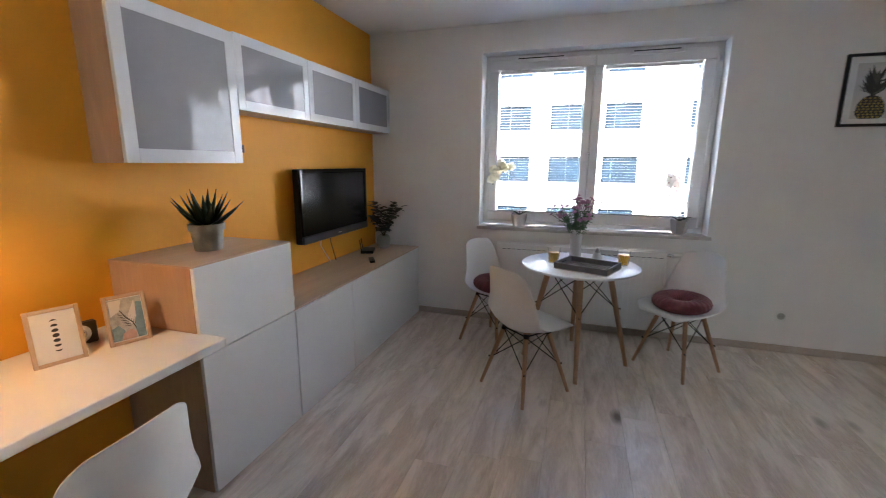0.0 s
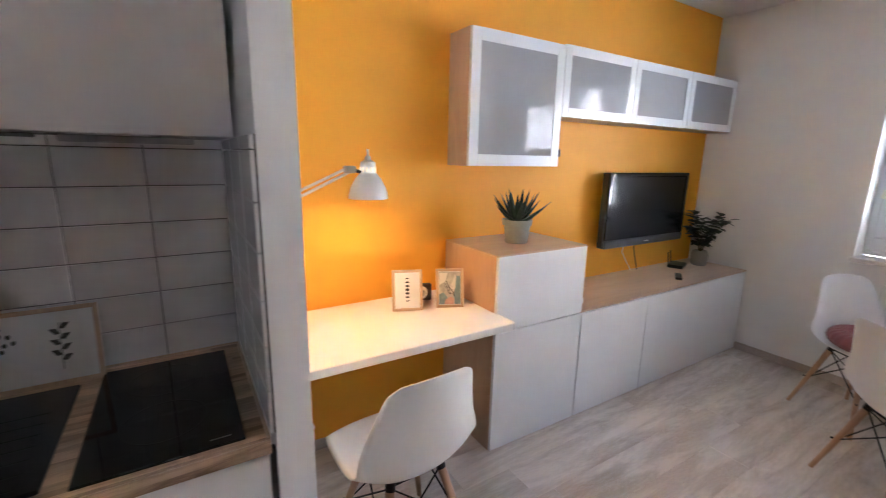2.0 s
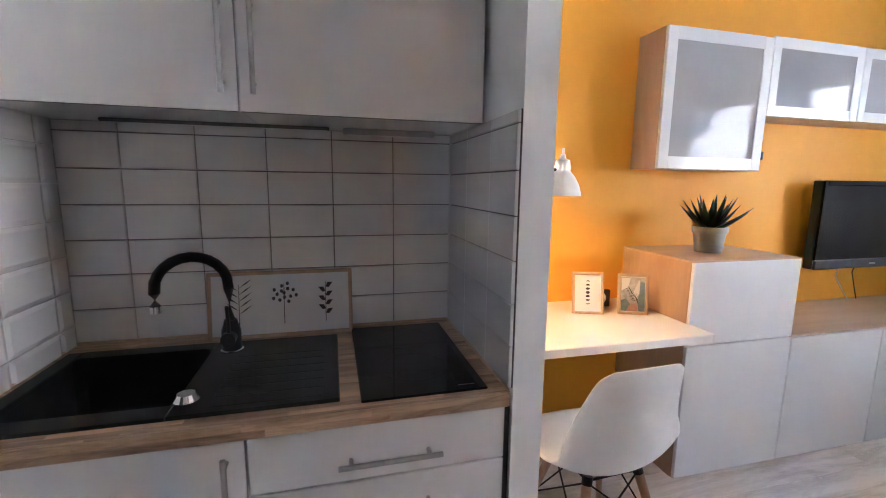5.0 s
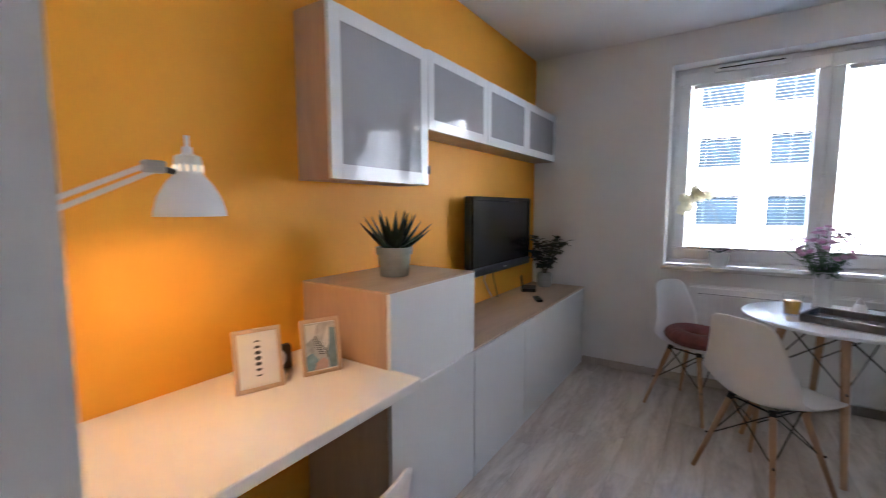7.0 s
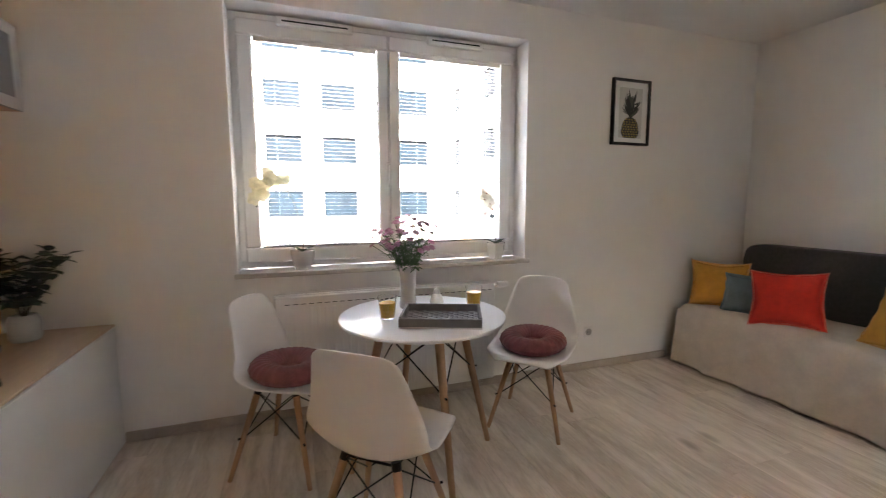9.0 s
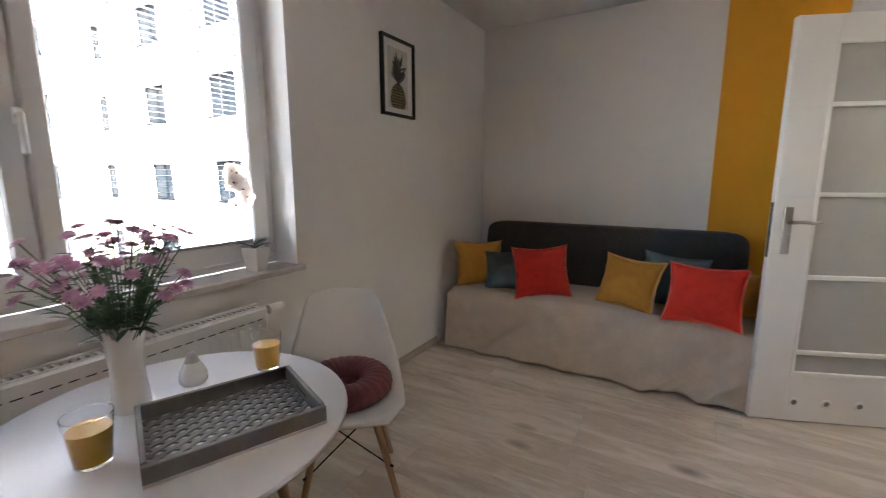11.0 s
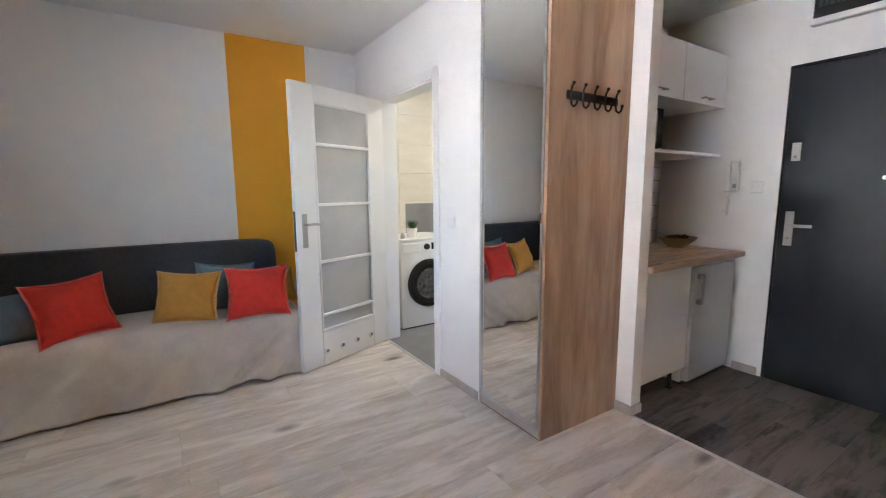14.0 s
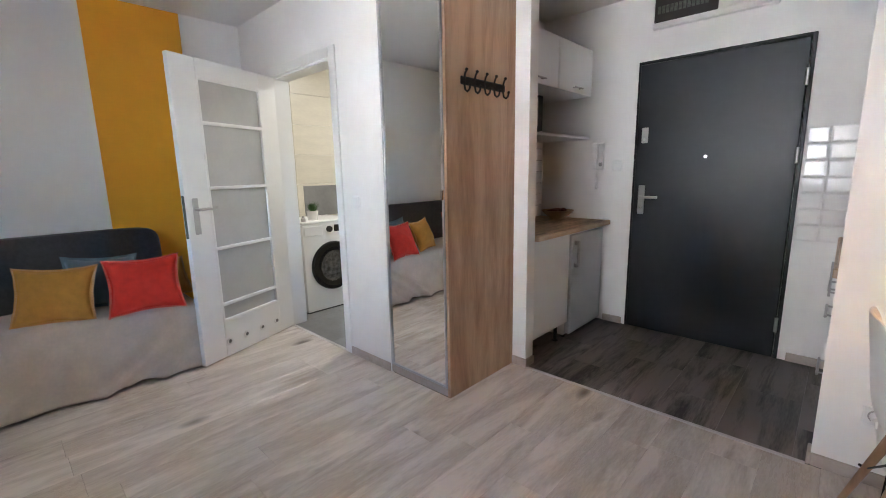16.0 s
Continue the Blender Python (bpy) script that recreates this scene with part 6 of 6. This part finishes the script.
# ---- bathroom ----
wm = thing("washing_machine", "white front-loading washing machine with a black door ring", "washing machine", (2.78, 0.06, 0))
part("body", bm_box(0, 0, 0.012, 0.55, 0.60, 0.845, 0.010, seg=2), M_WHITE, wm, "white enamel body", 40)
part("top_plate", bm_box(-0.004, 0, 0.846, 0.55, 0.60, 0.866, 0.008, seg=2), M_WHITE, wm, smooth=40)
part("plinth_gap", bm_box(0.01, 0.01, 0.0, 0.5, 0.59, 0.012), M_BLACK, wm)
dw = part("porthole", bm_lathe([(0.235, 0.0), (0.235, 0.022), (0.225, 0.034), (0.165, 0.040), (0.150, 0.030), (0.150, 0.012)], 56), M_BLACKGLOSS, wm, "black porthole ring", 40)
dw.matrix_local = pose(0, 0.30, 0.43, 0, -90)
gl = part("porthole_glass", bm_lathe([(0.150, 0.013), (0.135, 0.008), (0.11, 0.012), (0.05, 0.020), (0, 0.023)], 48), mat("dark_drum_glass", (0.19, 0.19, 0.195), 0.18, 0.7, var=0.40, scale=26), dw, "domed door glass with the steel drum behind", 60)
part("detergent_drawer", bm_box(-0.006, 0.40, 0.735, 0.0, 0.585, 0.825, 0.003), M_WHITE, wm)
part("program_knob", bm_lathe([(0.030, 0), (0.028, 0.018), (0, 0.02)], 28), M_BLACK, wm, "black dial", 40).matrix_local = pose(0, 0.325, 0.785, 0, -90)
part("display", bm_box(-0.003, 0.14, 0.755, 0.0, 0.27, 0.82, 0.001), M_BLACKGLOSS, wm, "dark display")
gp = thing("potted_grass", "small green grass plant in a white pot", "plant", (2.93, 0.46, 0.866))
part("pot", bm_lathe([(0, 0), (0.045, 0), (0.055, 0.09), (0.051, 0.09), (0.046, 0.075), (0, 0.075)], 28), M_CERAMIC, gp, "white pot", 40)
bm = bmesh.new()
for k in range(70):
    a, q = rng.uniform(0, 6.28), rng.uniform(0.1, 0.8)
    leaf_blade(bm, (0.03 * math.cos(a) * q, 0.03 * math.sin(a) * q, 0.075), (q * math.cos(a), q * math.sin(a), 1.2), (0.1, 0, 1), rng.uniform(0.07, 0.12), 0.007, -0.2, 3)
part("grass", bm, M_GRASS, gp, "thin green blades")
jar = thing("soap_dish", "small dark jar on the washing machine", "jar", (2.86, 0.60, 0.866))
part("jar_body", bm_lathe([(0, 0), (0.02, 0), (0.022, 0.03), (0.012, 0.04), (0.012, 0.055), (0, 0.055)], 20), M_STEEL, jar, smooth=40)
ceil_lamp = thing("ceiling_lamp", "round white bathroom ceiling lamp, lit", "lamp", (2.3, -0.1, CEIL))
part("lamp_base", bm_lathe([(0, 0), (0.16, 0), (0.16, -0.03), (0, -0.03)], 40), M_WHITE, ceil_lamp, smooth=40)
part("lamp_disc", bm_lathe([(0.15, -0.031), (0.14, -0.055), (0, -0.065)], 40), M_LAMPDISC, ceil_lamp, "glowing diffuser", 50)
solid("grey_wall_panel", bm_box(3.352, -0.30, 0.86, 3.366, 0.30, 1.18, 0.002), M_GREYTILE, "grey tile panel on the bathroom wall", "panel")

# ---- outside ----
structure("ground", bm_box(-400, -400, -6.4, 400, 400, -6.2), M_GROUND, "paved ground between the buildings", "ground")
def apartment(name, label, m, length, windows):
    """A slab block: x along the front, y into it; windows as (x, z, w, h) on the front."""
    b = thing(name, label, "building", m=m)
    xs = sorted({0.0, length} | {q for x, z, w, h in windows for q in (x, x + w)})
    zs = sorted({0.0, 17.4} | {q for x, z, w, h in windows for q in (z, z + h)})
    bm = bmesh.new()
    holes = {(round(x, 3), round(z, 3)) for x, z, w, h in windows}
    for i in range(len(xs) - 1):
        for j in range(len(zs) - 1):
            if (round(xs[i], 3), round(zs[j], 3)) not in holes:
                bm_box(xs[i], 0, zs[j], xs[i + 1], 0.35, zs[j + 1], bm=bm)
    bm_box(0, 0.351, 0, length, 9, 17.4, bm=bm)
    part("wall", bm, M_FACADE, b, "white rendered wall")
    part("roof", bm_box(-0.3, -0.3, 17.4, length + 0.3, 9.3, 17.7), M_ROOF, b)
    for k, (x, z, w, h) in enumerate(windows):
        fr = bm_box(x, 0.14, z, x + w, 0.20, z + 0.07)
        bm_box(x, 0.14, z + h - 0.07, x + w, 0.20, z + h, bm=fr)
        for q in (x, x + w * 0.5 - 0.04, x + w - 0.08):
            bm_box(q, 0.141, z + 0.07, q + 0.08, 0.199, z + h - 0.07, bm=fr)
        wn_ = part("window", fr, M_FACFRAME, b, "grey window frame")
        part("pane", bm_box(x + 0.02, 0.165, z + 0.02, x + w - 0.02, 0.18, z + h - 0.02), M_FACGLASS, wn_, "blue-grey glass")
        if k % 3 != 1:
            part("blind", bm_box(x + 0.08, 0.184, z + h * (0.35 if k % 2 else 0.1), x + w * 0.5 - 0.04 if k % 4 else x + w - 0.08, 0.19, z + h - 0.07), M_FACBLIND, wn_, "half-drawn blind")
        part("sill", bm_box(x - 0.03, -0.05, z - 0.04, x + w + 0.03, 0.139, z), M_FACFRAME, wn_)
    return b


rows = [4.03 - 2.0, 4.03, 6.73, 9.43, 12.13, 14.83]
# front block: its face lies at y = 24, its left end at x = -12
wins = [(round(c + 12, 3), round(z, 3), 1.72, 1.28) for c in (-9.8, -7.1, -4.3, -1.58, 1.13, 5.03) for z in rows[1:]]
apartment("apartment_building", "white rendered apartment block with blue-grey windows", pose(-12, 24, -6.2), 20.0, wins)
# wing: its face lies at x = 8 and looks towards -x
wins = [(round(24.0 - y, 3), round(z, 3), w, 1.30) for y, w in ((23.4, 1.0), (19.75, 1.55), (15.75, 1.65), (11.8, 1.6), (7.8, 1.6)) for z in rows[1:]]
apartment("apartment_wing", "white side wing of the apartment block", pose(8, 24, -6.2, 0, 0, -90), 22.0, wins)

# ---- floor boards and tiles ----
def plank_mesh(w, l, mtl, name, t=0.011, ch=0.0012):
    bm = bmesh.new()
    g = 0.0002
    a = [(-w / 2 + g, -l / 2 + g), (w / 2 - g, -l / 2 + g), (w / 2 - g, l / 2 - g), (-w / 2 + g, l / 2 - g)]
    low = [bm.verts.new((x, y, -t)) for x, y in a]
    mid = [bm.verts.new((x, y, -ch)) for x, y in a]
    top = [bm.verts.new((x - math.copysign(ch, x), y - math.copysign(ch, y), 0)) for x, y in a]
    bm.faces.new(top)
    for i in range(4):
        j = (i + 1) % 4
        bm.faces.new((low[i], low[j], mid[j], mid[i]))
        bm.faces.new((mid[i], mid[j], top[j], top[i]))
    return mesh_of(name, bm, mtl)


r6 = random.Random(4)
def lay(parent, name, x0, x1, pw, pl, ylimits, mtl, stagger=None):
    cache = {}
    x, row = x0, 0
    while x < x1 - 0.01:
        w = min(pw, x1 - x)
        y0, y1 = ylimits(x + w / 2)
        y = y0 - (r6.uniform(0.1, pl - 0.1) if stagger is None else stagger * (row % 2))
        while y < y1 - 0.005:
            a, b = max(y, y0), min(y + pl, y1)
            if b - a > 0.02:
                key = (round(w, 4), round(b - a, 4))
                if key not in cache:
                    cache[key] = plank_mesh(w, b - a, mtl, name)
                o = new(name, cache[key])
                o.parent = parent
                o.location = (x + w / 2, (a + b) / 2, 0)
            y += pl
        x += w
        row += 1


floor = structure("floor", bm_box(XW, 0.246, -0.0118, 0.77, YN, -0.0112), M_SUB, "pale oak laminate floor boards", "floor")
lay(floor, "plank", XW, 0.77, 0.2, 1.285, lambda x: (YT if x > KC else 0.246, YN), M_PLANK)
lay(floor, "plank", 0.77, XE, 0.2025, 1.285, lambda x: (YB, YN), M_PLANK)
hall = structure("floor_hall", bm_box(-1.33, YS, -0.0118, 1.30, YT, -0.0112), M_SUB, "dark wood-look hall floor", "floor")
lay(hall, "plank", -1.33, 1.30, 0.30, 0.61, lambda x: (YS, YT), M_DARKPLANK, 0.305)
bath = structure("floor_bathroom", bm_box(1.46, -1.38, -0.0118, 3.37, YB, -0.0112), M_SUB, "grey tiled bathroom floor", "floor")
lay(bath, "tile", 1.46, 3.37, 0.595, 0.595, lambda x: (-1.38, YB - 0.014), M_GREYTILE, 0.0)


def tile_mesh(w, h, bev, name, mtl):
    """A wall tile in its own x-z plane, its face towards -y, with a sloping edge."""
    bm = bmesh.new()
    g, t = 0.0010, 0.008
    a = [(g, g), (w - g, g), (w - g, h - g), (g, h - g)]
    e = [(g + bev, g + bev), (w - g - bev, g + bev), (w - g - bev, h - g - bev), (g + bev, h - g - bev)]
    back = [bm.verts.new((x, 0, z)) for x, z in a]
    rim = [bm.verts.new((x, -t * 0.55, z)) for x, z in a]
    top = [bm.verts.new((x, -t, z)) for x, z in e]
    bm.faces.new(top)
    for i in range(4):
        j = (i + 1) % 4
        bm.faces.new((back[i], back[j], rim[j], rim[i]))
        bm.faces.new((rim[i], rim[j], top[j], top[i]))
    return mesh_of(name, bm, mtl)


def tile_field(name, label, m, width, z0, z1, tw, th, bev, mtl, start=0.0, grout=M_GROUT):
    """Stacked tiles on a wall; m places the field's lower corner, x along the wall, -y off it."""
    f = structure(name, bm_box(0, -0.004, z0, width, 0, z1), grout, label, "tiles")
    f.matrix_world = m
    cache = {}
    x = start
    while x < width - 0.006:
        a, b = max(0, x), min(x + tw, width)
        z = z0
        while z < z1 - 0.006:
            c = min(z + th, z1)
            key = (round(b - a, 4), round(c - z, 4))
            if key not in cache:
                cache[key] = tile_mesh(*key, bev, "tile", mtl)
            o = new("tile", cache[key])
            o.parent = f
            o.location = (a, -0.0035, z)
            z += th
        x += tw


TWD, THT = 0.1935, 0.1015
tile_field("wall_tiles_back", "white wall tiles with grey joints behind the worktop", pose(KX - 0.012, KY0, 0, 0, 0, 90), KY1 - KY0, WT1, 1.50, TWD, THT, 0.0018, M_TILE, start=(KY1 - KY0) % TWD - TWD)
tile_field("wall_tiles_side", "white wall tiles on the partition side", pose(KX - 0.01, KP + 0.012, 0), KC - 0.002 - KX + 0.01, WT1, 1.50, TWD, THT, 0.0018, M_TILE)
tile_field("wall_tiles_entrance", "white bevelled wall tiles beside the entrance door", pose(-0.562, YS, 0, 0, 0, 180), 0.768, 0.82, 1.53, TWD, THT, 0.012, M_TILE, start=0.115 - TWD, grout=M_WHITE)
tile_field("wall_tiles_niche", "white wall tiles behind the hall worktop", pose(1.30, YT - 0.091, 0, 0, 0, -90), YT - 0.091 - YS - 0.001, 0.878, 1.544, 0.30, THT, 0.0018, M_TILE)
tile_field("wall_tiles_bathroom", "cream bathroom wall tiles", pose(3.37, YB - T, 0, 0, 0, -90), 2.15, 0.0, CEIL, 0.60, 0.30, 0.002, M_BATHTILE, start=-0.2, grout=M_WALL)
structure("wall_bathroom_east", bm_box(3.37, -1.38, -0.2, 3.75, YB - T, CEIL + 0.15), M_WALL, "wall behind the bathroom tiles")
